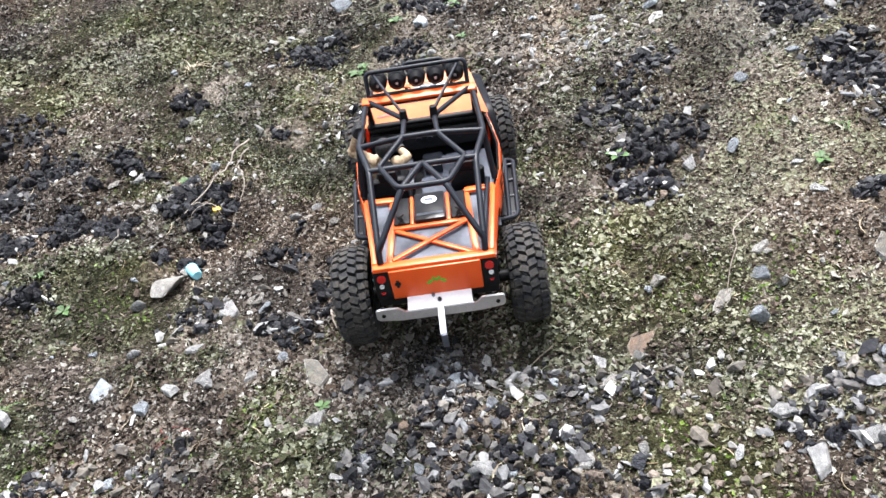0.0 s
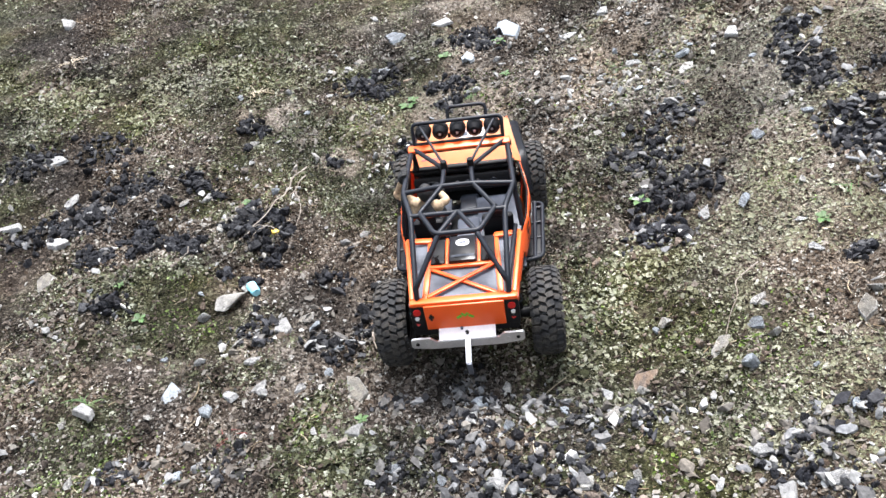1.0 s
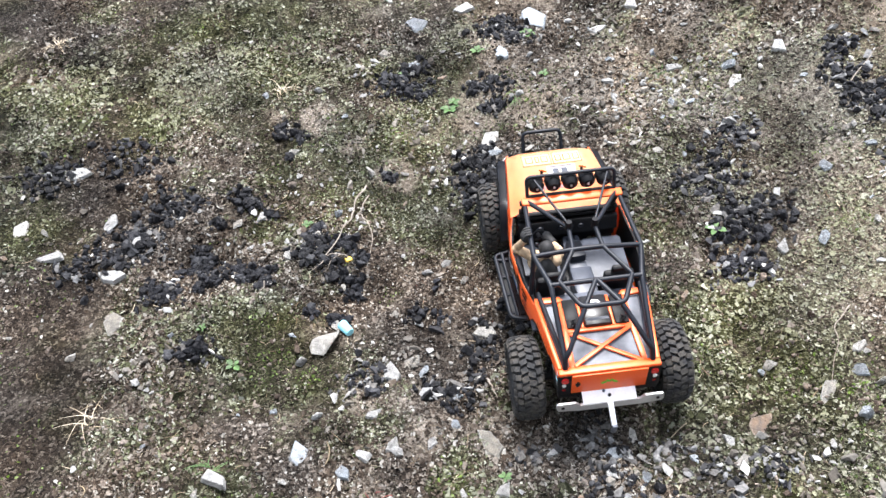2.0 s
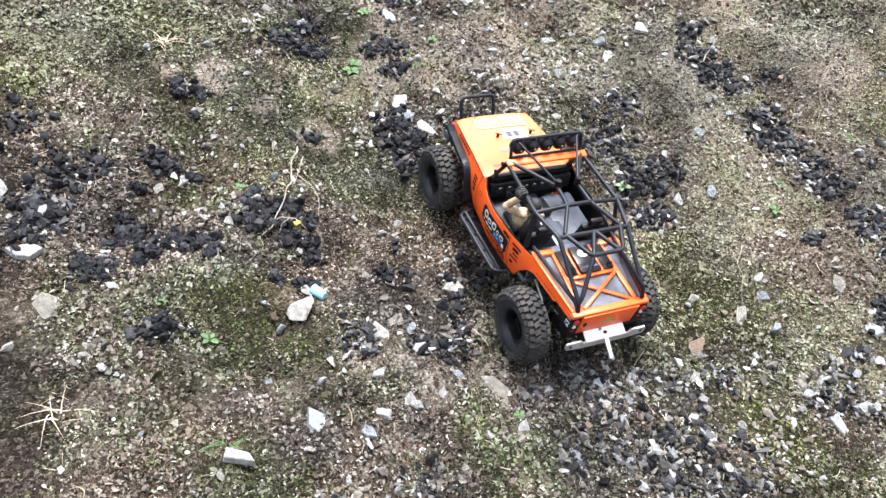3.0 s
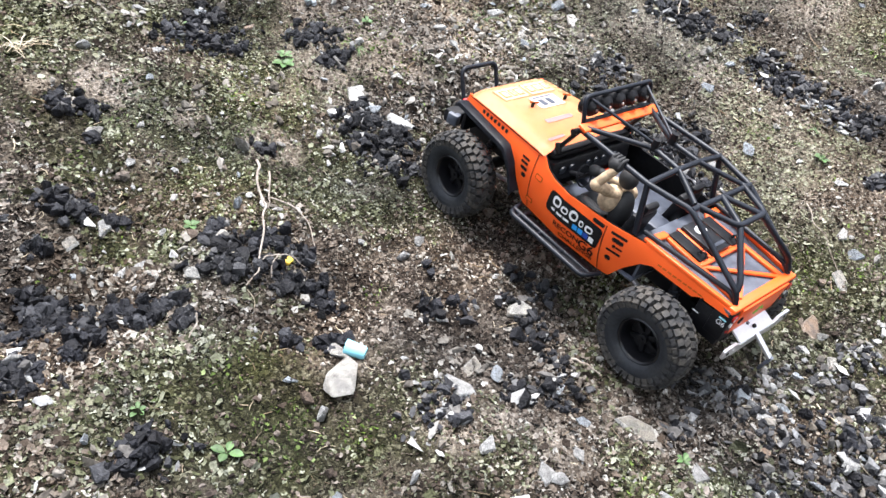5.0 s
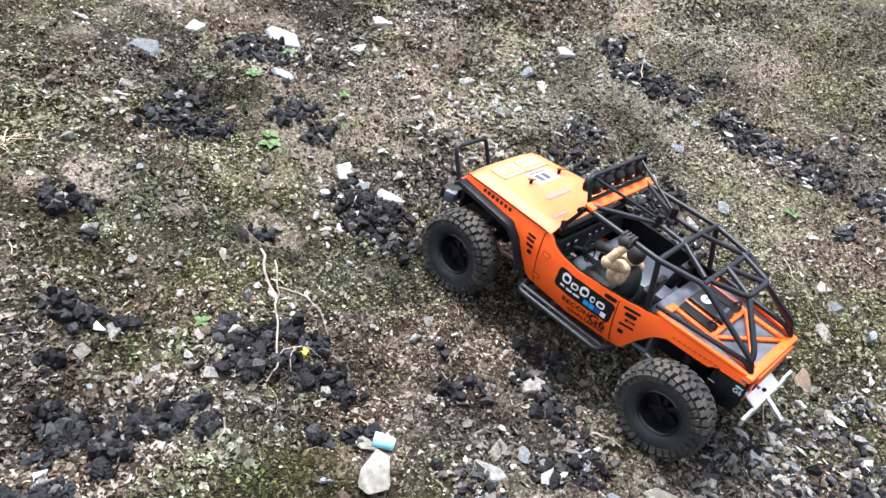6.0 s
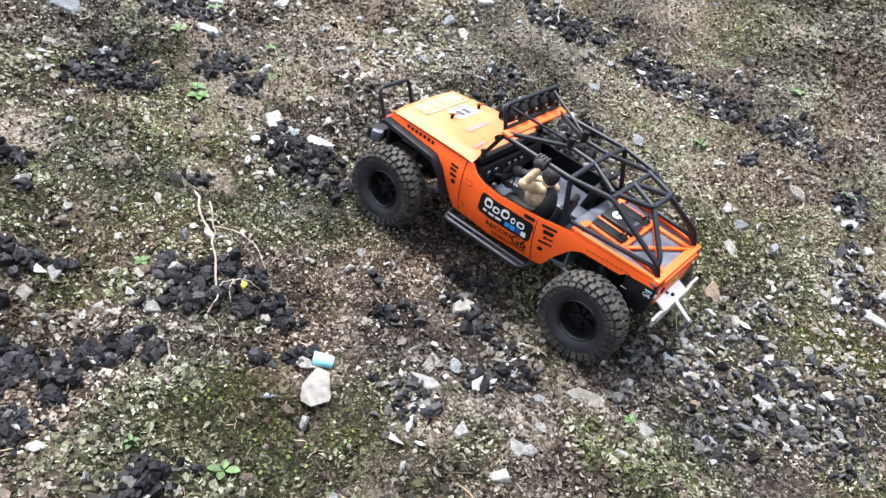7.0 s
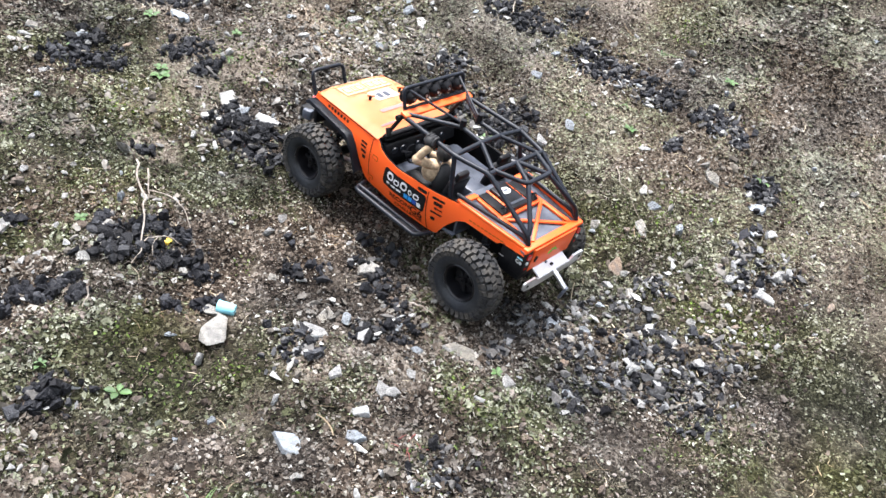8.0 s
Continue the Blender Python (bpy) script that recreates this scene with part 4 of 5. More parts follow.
part("tow_tongue", box((0.006, 0.004, 0.022), (0.0005, -0.2495, 0.0575), (14, 0, 0), bevel=0.001), GREY, plate)
for x, r in ((-0.0585, 0.0022), (-0.0475, 0.0014), (-0.022, 0.0016), (0.022, 0.0016), (0.0475, 0.0014), (0.0585, 0.0022)):
    part("bolt_hole", rod((x, -0.2262, 0.0795), (x, -0.2272, 0.0795), r, 12), BLACK if r > 0.002 else SILVER, plate)

# sills
for s in (-1, 1):
    sl = part("rock_slider", tube([(s * 0.078, 0.062, 0.07), (s * 0.104, 0.054, 0.072), (s * 0.097, -0.06, 0.064), (s * 0.075, -0.068, 0.066)], 0.003), CAGE, truck)
    part("inner_rail", tube([(s * 0.0935, 0.058, 0.0715), (s * 0.0865, -0.064, 0.0645)], 0.003), CAGE, sl)
    part("step_plate", box((0.021, 0.112, 0.003), (s * 0.0885, -0.003, 0.0655), (1.5, 0, -s * 3.2), bevel=0.001), BLACK, sl)
    for k in range(4):
        y = 0.045 - 0.033 * k
        part("rung", rod((s * 0.078, y, 0.0695 - 0.002 * k), (s * (0.1035 - 0.0018 * k), y, 0.0715 - 0.0022 * k), 0.0022, 8), CAGE, sl)

# front hoop and bumper
part("front_bumper", box((0.12, 0.02, 0.018), (0, 0.228, 0.088), bevel=0.003), BLACK, truck)
part("bumper_hoop", tube([(-0.031, 0.232, 0.095), (-0.0305, 0.2536, 0.140), (0.0305, 0.2536, 0.140), (0.031, 0.232, 0.095)], 0.003, 0.009), CAGE, truck)

# chassis
for s in (-1, 1):
    part("frame_rail", box((0.008, 0.42, 0.014), (s * 0.03, 0, 0.078), bevel=0.001), BLACK, truck)
for y in (-0.1565, 0.1565):
    ax = part("axle", rod((-0.075, y, 0.055), (0.075, y, 0.055), 0.007, 16), BLACK, truck)
    part("differential", box((0.03, 0.032, 0.03), (0.012, y, 0.055), (45, 0, 0), bevel=0.006), BLACK, ax)


# wheels
def wheel_meshes():
    rng = random.Random(3)
    w = 0.0165
    half = [(0.0125, 0.0262), (0.0158, 0.0295), (0.0176, 0.0345), (0.0178, 0.0395), (0.0166, 0.044), (0.0138, 0.0468), (0.0095, 0.0482), (0.0045, 0.0488)]
    tyre = lathe([(-x, r) for x, r in half] + [(0, 0.0489)] + half[::-1] + [(0, 0.0255)], 56)
    tread = bmesh.new()
    n = 31
    for k in range(n):
        for s in (-1, 1):
            a = (k + (0.5 if s > 0 else 0)) * math.tau / n
            for x, r, sx, sy, sz, yaw, roll, late in ((0.0042, 0.0515, 0.0104, 0.0084, 0.0064, 20, 4, 0.0), (0.0116, 0.0497, 0.0078, 0.0088, 0.0078, -10, 24, 0.05), (0.0158, 0.0463, 0.0052, 0.0088, 0.0072, 6, 52, 0.1), (0.0177, 0.0423, 0.0024, 0.0078, 0.0056, 0, 8, 0.11)):
                m = Matrix.Rotation(a + late, 4, "X") @ Matrix.Translation((s * x, 0, r)) @ Matrix.Rotation(radians(s * yaw), 4, "Z") @ Matrix.Rotation(radians(s * roll), 4, "Y") @ Matrix.Diagonal((sx, 0.88 * sy * rng.uniform(0.95, 1.03), sz, 1))
                made = bmesh.ops.create_cube(tread, size=1, matrix=m)
                top = [v for v in made["verts"] if v.co.yz.length > r]
                mid = sum((v.co for v in top), Vector()) / max(1, len(top))
                for v in top:
                    v.co += (mid - v.co) * 0.12
    rim = lathe([(-0.013, 0.0262), (-0.013, 0.0235), (-0.006, 0.0205), (0.002, 0.0215), (0.0105, 0.0228), (0.0128, 0.0236), (0.0138, 0.0252), (0.0128, 0.0266)], 40)
    hubm = rod((-0.009, 0, 0), (-0.005, 0, 0), 0.0212, 24)
    spoke = box((0.005, 0.006, 0.016), (-0.002, 0, 0.0125), (0, -12, 0), bevel=0.001)
    cap_rod = rod((-0.005, 0, 0), (0.006, 0, 0), 0.0055, 12)
    nut = rod((0.0055, 0, 0), (0.0085, 0, 0), 0.0024, 6)
    return finish(tyre, "tyre", RUBBER), finish(tread, "tread", DUSTY, 20), finish(rim, "rim", GLOSSBLACK), finish(hubm, "hub", BLACK, 30), finish(nut, "hub_nut", BLACK), finish(spoke, "spoke", BLACK), finish(cap_rod, "hub_cap", BLACK)


TYRE, TREAD, RIM, HUB, NUT, SPOKE, HUBCAP = wheel_meshes()
for wx, wy in WHEELS:
    rim = part("wheel", RIM, None, truck)
    rim.matrix_local = pose(wx, wy, 0.055, random.uniform(0, 360), 0, 0 if wx > 0 else 180)
    for nm, me in (("tyre", TYRE), ("tread", TREAD), ("hub", HUB), ("hub_nut", NUT), ("hub_cap", HUBCAP)):
        part(nm, me, None, rim)
    for k in range(6):
        part("spoke", SPOKE, None, rim).matrix_local = pose(0, 0, 0, 60 * k, 0, 0)


# fender flares
def flare(side):
    bm = bmesh.new()
    ys = [0.072, 0.078, 0.084, 0.09, 0.098, 0.106, 0.12, 0.14, 0.16, 0.18, 0.197, 0.204]
    rows = []
    for y in ys:
        z, x = lerp(HEM, min(y, 0.2)) - (0.004 if y > 0.2 else 0), flank(min(y, 0.2), 0.115)
        rows.append([bm.verts.new((side * (x + dx), y, z + dz)) for dx, dz in ((-0.004, 0.0015), (0.004, 0.0025), (0.0105, 0.0005), (0.012, -0.004))])
    for a, b in zip(rows, rows[1:]):
        for k in range(3):
            bm.faces.new((a[k], a[k + 1], b[k + 1], b[k]))
    bmesh.ops.solidify(bm, geom=bm.faces[:], thickness=0.0016)
    part("fender_flare", bm, CAGE, truck)


flare(-1), flare(1)
for s in (-1, 1):
    bump_end = part("bumper_end", box((0.012, 0.016, 0.016), (s * 0.056, 0.222, 0.089), (0, 0, -s * 18), bevel=0.003), GREY, truck)
    part("head_lamp", rod((s * 0.042, 0.2, 0.118), (s * 0.042, 0.2065, 0.118), 0.011, 20), WHITE, truck)
    part("marker_lamp", box((0.009, 0.005, 0.005), (s * 0.062, 0.204, 0.127), bevel=0.001), RED, truck)
part("winch", rod((-0.02, 0.224, 0.103), (0.02, 0.224, 0.103), 0.008, 16), BLACK, truck)

# dampers, links, drive shaft
def damper(x, y, lean):
    top, foot = Vector((x * 0.72, y + lean, 0.122)), Vector((x, y, 0.06))
    d = part("damper", rod(foot, foot.lerp(top, 0.55), 0.0028, 12), BLACK, truck)
    part("damper_body", rod(foot.lerp(top, 0.5), top, 0.0052, 14), BLACK, d)
    axis = (top - foot).normalized()
    u = axis.orthogonal().normalized()
    v = axis.cross(u)
    turns = [foot.lerp(top, 0.12 + 0.5 * k / 56) + (u * math.cos(k * math.tau / 8) + v * math.sin(k * math.tau / 8)) * 0.0058 for k in range(57)]
    part("spring", tube(turns, 0.0009, 0.0001, 5), CAGE, d)


for sx in (-1, 1):
    for y, lean in ((0.1565, -0.012), (-0.1565, 0.02)):
        damper(sx * 0.064, y, lean)
    for y in (0.1565, -0.1565):
        part("link", rod((sx * 0.045, y, 0.05), (sx * 0.028, y * 0.2, 0.066), 0.0028, 10), SILVER, truck)
part("skid_plate", box((0.07, 0.1, 0.008), (0, 0, 0.064), bevel=0.003), BLACK, truck)
part("gearbox", box((0.05, 0.06, 0.03), (0, 0.0, 0.076), bevel=0.005), BLACK, truck)
part("drive_shaft", rod((0.008, -0.15, 0.058), (0.004, 0.15, 0.062), 0.004, 10), BLACK, truck)
part("steering_rod", rod((-0.07, 0.182, 0.056), (0.07, 0.182, 0.056), 0.0024, 10), SILVER, truck)
part("engine_block", box((0.09, 0.11, 0.03), (0, 0.125, 0.108), bevel=0.005), BLACK, truck)

# cockpit
dash = part("dashboard", box((0.142, 0.015, 0.024), (0, 0.046, 0.127), (-12, 0, 0), bevel=0.003), BLACK, truck)
for x in (-0.056, -0.04, -0.01, 0.004, 0.018, 0.04):
    part("gauge", rod((x, 0.0392, 0.1295), (x, 0.0372, 0.1292), 0.0055 if x < -0.03 else 0.004, 16), CAGE, dash)
part("console", box((0.03, 0.05, 0.03), (0.004, -0.052, 0.1), bevel=0.003), SLATE, truck)
part("gear_tunnel", box((0.026, 0.08, 0.022), (0.004, 0.005, 0.096), bevel=0.004), SLATE, truck)
part("receiver_box", box((0.022, 0.03, 0.012), (0.004, 0.004, 0.113), (0, 0, 4), bevel=0.0015), CAGE, truck)
for s in (-1, 1):
    part("floor_mat", box((0.05, 0.056, 0.003), (s * 0.046, 0.006, 0.104), (4, 0, 0), bevel=0.0008), SLATE, truck)
    seat = part("seat", box((0.04, 0.042, 0.012), (s * 0.044, -0.036, 0.097), (6, 0, 0), bevel=0.004), BLACK, truck)
    part("backrest", box((0.04, 0.01, 0.05), (s * 0.044, -0.066, 0.122), (14, 0, 0), bevel=0.004), BLACK, seat)
    part("headrest", box((0.022, 0.008, 0.014), (s * 0.044, -0.074, 0.152), (14, 0, 0), bevel=0.003), BLACK, seat)
part("passenger_panel", box((0.058, 0.086, 0.004), (0.044, -0.012, 0.1035), (3, 0, 0), bevel=0.001), SLATE, truck, "smooth slate grey interior panel")
ring = lathe([(-0.0012, 0.0125), (0, 0.0137), (0.0012, 0.0125), (0, 0.0113)], 24)
bmesh.ops.transform(ring, matrix=pose(-0.044, 0.016, 0.134, 0, 0, 90) @ pose(0, 0, 0, 0, 25, 0), verts=ring.verts)
wheel_ring = part("steering_wheel", ring, BLACK, truck)
part("steering_spoke", box((0.024, 0.0016, 0.003), (-0.044, 0.016, 0.134), (-25, 0, 0)), BLACK, wheel_ring)
part("steering_column", rod((-0.044, 0.016, 0.134), (-0.044, 0.034, 0.126), 0.003, 10), BLACK, wheel_ring)


# prints on the body
def outer(y, z, lift, side=-1):
    return Vector((side * (flank(y, z) + lift), y, z))


def decal(name, y, z, wide, high, mat, parent, lift=0.0007, corner=0.0, turn=0.0, side=-1):
    """A printed field on the body's side; wide runs towards the tail."""
    bm = bmesh.new()
    cols, n = [], 14
    c, sn = math.cos(radians(turn)), math.sin(radians(turn))
    for k in range(n + 1):
        u = -wide / 2 + wide * k / n if not corner else wide / 2 * math.sin((k / n - 0.5) * math.pi)
        edge = max(0.0, abs(u) - (wide / 2 - corner)) if corner else 0.0
        hh = high / 2 - (corner - math.sqrt(max(0.0, corner ** 2 - edge ** 2)) if corner else 0.0)
        col = []
        for j in range(5):
            v = -hh + 2 * hh * j / 4
            col.append(bm.verts.new(outer(y - (u * c - v * sn) * (1 if side < 0 else -1), z + u * sn + v * c, lift, side)))
        cols.append(col)
    for a, b in zip(cols, cols[1:]):
        for j in range(4):
            bm.faces.new((a[j], b[j], b[j + 1], a[j + 1]))
    return part(name, bm, mat, parent, outward=(side, 0, 0))


def lettering(name, body, y, z, high, wide, mat, parent, lift=0.0008, turn=0.0, side=-1):
    """Words laid onto the body's side."""
    cu = bpy.data.curves.new(name, "FONT")
    cu.body, cu.size, cu.align_x, cu.align_y = body, 1.0, "CENTER", "CENTER"
    cu.offset = 0.02
    tmp = new(name, cu)
    bpy.context.view_layer.update()
    me = bpy.data.meshes.new_from_object(tmp.evaluated_get(bpy.context.evaluated_depsgraph_get()))
    bpy.data.objects.remove(tmp)
    xs, ys = [v.co.x for v in me.vertices], [v.co.y for v in me.vertices]
    w, h = max(xs) - min(xs), max(ys) - min(ys)
    c, sn = math.cos(radians(turn)), math.sin(radians(turn))
    for v in me.vertices:
        u, t = (v.co.x - (max(xs) + min(xs)) / 2) / w * wide, (v.co.y - (max(ys) + min(ys)) / 2) / h * high
        v.co = outer(y - (u * c - t * sn) * (1 if side < 0 else -1), z + u * sn + t * c, lift, side)
    me.materials.append(mat)
    return part(name, me, mat, parent)


for side, panel in ((-1, side_left), (1, side_right)):
    aft = 1 if side < 0 else -1
    decal("sponsor_sticker", -0.0165, 0.1085, 0.079, 0.0275, PRINT, panel, 0.0006, 0.005, -2.5 * aft, side)
    for u, w, h, dz in ((-0.0295, 0.0125, 0.0125, 0), (-0.0165, 0.0098, 0.0085, -0.002), (-0.0035, 0.0115, 0.0125, 0), (0.0085, 0.0062, 0.0085, -0.002), (0.0195, 0.0105, 0.0085, -0.002)):
        y, z = -0.0165 - (u + 0.004) * aft, 0.1135 + dz - 0.05 * u
        decal("logo_shape", y, z, w, h, WHITE, panel, 0.0011, h * 0.38, 0, side)
        decal("logo_core", y - 0.0006 * aft, z, w * 0.6, h * 0.5, PRINT, panel, 0.0015, h * 0.2, 0, side)
    for k, mat in enumerate((BLUE, BLUE, DARKBLUE, WHITE)):
        decal("logo_square", -0.0165 - (0.0065 + 0.0078 * k) * aft, 0.1017 - 0.0003 * k, 0.0068, 0.0068, mat, panel, 0.0011, 0, 0, side)
    for k in range(3):
        decal("slogan_bar", -0.0165 - (-0.028 + 0.0105 * k) * aft, 0.1033 - 0.0003 * k, 0.0085 if k else 0.006, 0.003, WHITE, panel, 0.0011, 0, 0, side)
    lettering("event_word", "RECON", -0.0125, 0.0875, 0.0072, 0.038, PRINT, panel, side=side)
    lettering("event_word", "G6", -0.043, 0.0865, 0.013, 0.0215, PRINT, panel, side=side)
    lettering("event_word", "CHALLENGE", -0.0285, 0.077, 0.0056, 0.05, PRINT, panel, side=side)
    # door seams
    for (y1, z1), (y2, z2) in (((0.054, 0.143), (0.06, 0.073)), ((-0.0625, 0.129), (-0.0565, 0.069))):
        decal("door_seam", (y1 + y2) / 2, (z1 + z2) / 2, abs(z1 - z2), 0.0011, PRINT, panel, 0.0006, 0, 90 + 5 * (1 if side < 0 else -1), side)
    decal("hood_seam", 0.126, 0.1425, 0.142, 0.001, PRINT, panel, 0.0012, 0, 1.8 * (1 if side < 0 else -1), side)
    # sponsor marks that cannot be read
    for y, z, w, h in ((0.0745, 0.129, 0.013, 0.003), (0.0745, 0.1235, 0.012, 0.0032), (0.0725, 0.117, 0.0115, 0.004), (0.07, 0.1095, 0.0075, 0.0055), (-0.074, 0.1255, 0.02, 0.0032), (-0.075, 0.119, 0.014, 0.005), (-0.073, 0.1115, 0.004, 0.004), (-0.0795, 0.1115, 0.008, 0.0022), (-0.075, 0.1045, 0.018, 0.003), (-0.071, 0.094, 0.007, 0.006), (-0.047, 0.1255, 0.016, 0.0048)):
        decal("sponsor_mark", y, z, w, h, PRINT, panel, 0.0007, min(w, h) * 0.4, 0, side)
    for y, z in ((0.046, 0.1215), (0.0515, 0.0865)):
        decal("badge_ring", y, z, 0.012, 0.007, BROWN_PRINT, panel, 0.0007, 0.0025, 0, side)
        decal("badge_core", y, z, 0.0095, 0.0048, ORANGE, panel, 0.001, 0.0018, 0, side)
    for k in range(7):
        decal("hood_letter_bar", 0.163 - 0.0075 * k, 0.1372 + 0.0001 * k, 0.0048, 0.0042, PRINT, panel, 0.0022, 0.0012, 0, side)
    for k in range(9):
        decal("small_print_bar", -0.125 - 0.0062 * k, 0.1225 - 0.0002 * k, 0.0045, 0.0018, BROWN_PRINT, panel, 0.0007, 0, 0, side)
    decal("side_rivet", -0.179, 0.119, 0.003, 0.003, PRINT, panel, 0.0008, 0.0014, 0, side)
house = bpy.data.objects["rear_housing"]


def tag_words(body, y, z, wide, high):
    cu = bpy.data.curves.new("tag", "FONT")
    cu.body, cu.align_x, cu.align_y = body, "CENTER", "CENTER"
    tmp = new("tag", cu)
    bpy.context.view_layer.update()
    me = bpy.data.meshes.new_from_object(tmp.evaluated_get(bpy.context.evaluated_depsgraph_get()))
    bpy.data.objects.remove(tmp)
    xs, ys = [v.co.x for v in me.vertices], [v.co.y for v in me.vertices]
    for v in me.vertices:
        v.co = (-0.0635, y - (v.co.x - (max(xs) + min(xs)) / 2) / (max(xs) - min(xs)) * wide, z + (v.co.y - (max(ys) + min(ys)) / 2) / (max(ys) - min(ys)) * high)
    me.materials.append(WHITE)
    part("tag_word", me, WHITE, house)


tag_words("G6", -0.2055, 0.1080, 0.0095, 0.0058)
part("tag_bar", box((0.0006, 0.0085, 0.0016), (-0.0633, -0.2055, 0.1132)), CYAN, house)
part("tag_bar", box((0.0006, 0.008, 0.0006), (-0.0622, -0.1774, 0.0992)), WHITE, house)


def on_hood(name, x, y, wide, deep, mat, lift=0.0006, turn=0.0):
    """A printed field that follows the hood's crown."""
    bm = bmesh.new()
    c, sn = math.cos(radians(turn)), math.sin(radians(turn))
    grid = []
    for i in range(9):
        row = []
        for j in range(5):
            u, v = wide * (i / 8 - 0.5), deep * (j / 4 - 0.5)
            px, py = x + u * c - v * sn, y + u * sn + v * c
            w = flank(min(py, 0.2), 0.141) + 0.0008
            drop = 0.012 * max(0, (py - 0.183) / 0.02) ** 2.5
            row.append(bm.verts.new((px, py, lerp(BELT, py) + 0.0006 + 0.007 * (1 - min(1, abs(px / w)) ** 6) - drop + lift)))
        grid.append(row)
    for a, b in zip(grid, grid[1:]):
        for j in range(4):
            bm.faces.new((a[j], b[j], b[j + 1], a[j + 1]))
    return part(name, bm, mat, hood_part, outward=(0, 0, 1))


BOARD = material("worn_white_print", (0.5, 0.47, 0.46), 0.6, grain=0.1, scale=120, second=(0.56, 0.42, 0.34), patch=60)
PALE = material("faded_print", (0.56, 0.165, 0.085), 0.8, gloss=0.1)
for x, wide in ((-0.023, 0.044), (0.023, 0.044)):
    on_hood("hood_emblem", x, 0.169, wide, 0.027, PALE)
    on_hood("emblem_field", x, 0.169, wide - 0.003, 0.024, HOODPAINT, 0.0009)
for x, w in ((-0.034, 0.012), (-0.022, 0.007), (-0.011, 0.011), (0.01, 0.01), (0.023, 0.012), (0.037, 0.01)):
    on_hood("emblem_shape", x, 0.169, w, 0.016, PALE, 0.0012)
    on_hood("emblem_core", x, 0.169, w - 0.004, 0.011, HOODPAINT, 0.0015)
on_hood("number_board", 0.01, 0.138, 0.042, 0.026, BOARD, 0.0009)
for x in (0.001, 0.014):
    on_hood("board_bar", x, 0.1365, 0.009, 0.014, SLATE, 0.0013)
on_hood("board_bar", 0.01, 0.148, 0.034, 0.0025, SLATE, 0.0013)
on_hood("hood_mark", -0.008, 0.1, 0.046, 0.008, VIOLET, 0.0008)
on_hood("hood_mark", -0.046, 0.068, 0.026, 0.005, VIOLET, 0.0008)
for x in (-0.021, 0.039):
    pin = part("hood_pin", rod((x, 0.134, 0.150), (x, 0.134, 0.158), 0.0022, 10), BLACK, hood_part)
    part("pin_clip", rod((x - 0.004, 0.136, 0.1575), (x + 0.006, 0.131, 0.1575), 0.0012, 8), BROWN_PRINT, hood_part)


# ---- the driver doll, one mesh ----
def doll():
    bm = bmesh.new()

    def blob(at, size, slot):
        before = set(bm.faces)
        bmesh.ops.create_uvsphere(bm, u_segments=16, v_segments=10, radius=1, matrix=Matrix.LocRotScale(at, None, size))
        for f in set(bm.faces) - before:
            f.material_index = slot

    def limb(points, r, slot, taper=0.85):
        before = set(bm.faces)
        tube(points, r, 0.006, 10, bm, taper)
        for f in set(bm.faces) - before:
            f.material_index = slot

    blob((-0.046, -0.045, 0.128), (0.0155, 0.0115, 0.026), 1)
    blob((-0.056, -0.032, 0.140), (0.014, 0.0135, 0.0165), 0)
    blob((-0.034, -0.04, 0.146), (0.009, 0.009, 0.009), 0)
    limb([(-0.056, -0.038, 0.149), (-0.084, -0.024, 0.161), (-0.074, -0.034, 0.184)], 0.0068, 0, 0.75)
    blob((-0.083, -0.025, 0.161), (0.0068, 0.007, 0.0072), 0)
    blob((-0.071, -0.031, 0.188), (0.0082, 0.009, 0.0085), 1)
    for k in range(4):
        limb([(-0.0755, -0.038 + 0.0042 * k, 0.188), (-0.0725, -0.038 + 0.0042 * k, 0.1965), (-0.0655, -0.038 + 0.0042 * k, 0.1965)], 0.0021, 1)
    limb([(-0.034, -0.04, 0.147), (-0.021, -0.022, 0.142), (-0.034, 0.004, 0.142)], 0.0056, 0, 0.8)
    limb([(-0.0295, -0.004, 0.142), (-0.034, 0.006, 0.143)], 0.0062, 1, 1.0)
    blob((-0.036, 0.01, 0.143), (0.0072, 0.008, 0.0068), 1)
    blob((-0.0455, -0.038, 0.167), (0.0104, 0.0112, 0.0125), 1)
    limb([(-0.05, -0.03, 0.106), (-0.052, 0.0, 0.112), (-0.05, 0.018, 0.094)], 0.0085, 1)
    limb([(-0.036, -0.03, 0.106), (-0.034, 0.0, 0.112), (-0.034, 0.018, 0.094)], 0.0085, 1)
    me = finish(bm, "driver_doll", TAN, 60)
    me.materials.append(SKIN_BLACK)
    ob = new("driver_doll", me)
    ob.matrix_world = SLOPE
    tagged(ob, "small doll in tan jacket and black helmet behind the wheel", "doll")


doll()


# ---- stones, rubbish and plants on the slope ----
def stone_mesh(name, shape, mat, wear=0.05):
    v, f = shape
    bm = bmesh.new()
    vs = [bm.verts.new(p) for p in v]
    for t in f:
        bm.faces.new([vs[k] for k in t])
    bmesh.ops.dissolve_limit(bm, angle_limit=radians(14), verts=bm.verts, edges=bm.edges)
    bmesh.ops.bevel(bm, geom=bm.edges[:], offset=wear * 0.5, segments=2, affect="EDGES", clamp_overlap=True)
    bmesh.ops.triangulate(bm, faces=bm.faces)
    return finish(bm, name, mat, 30)


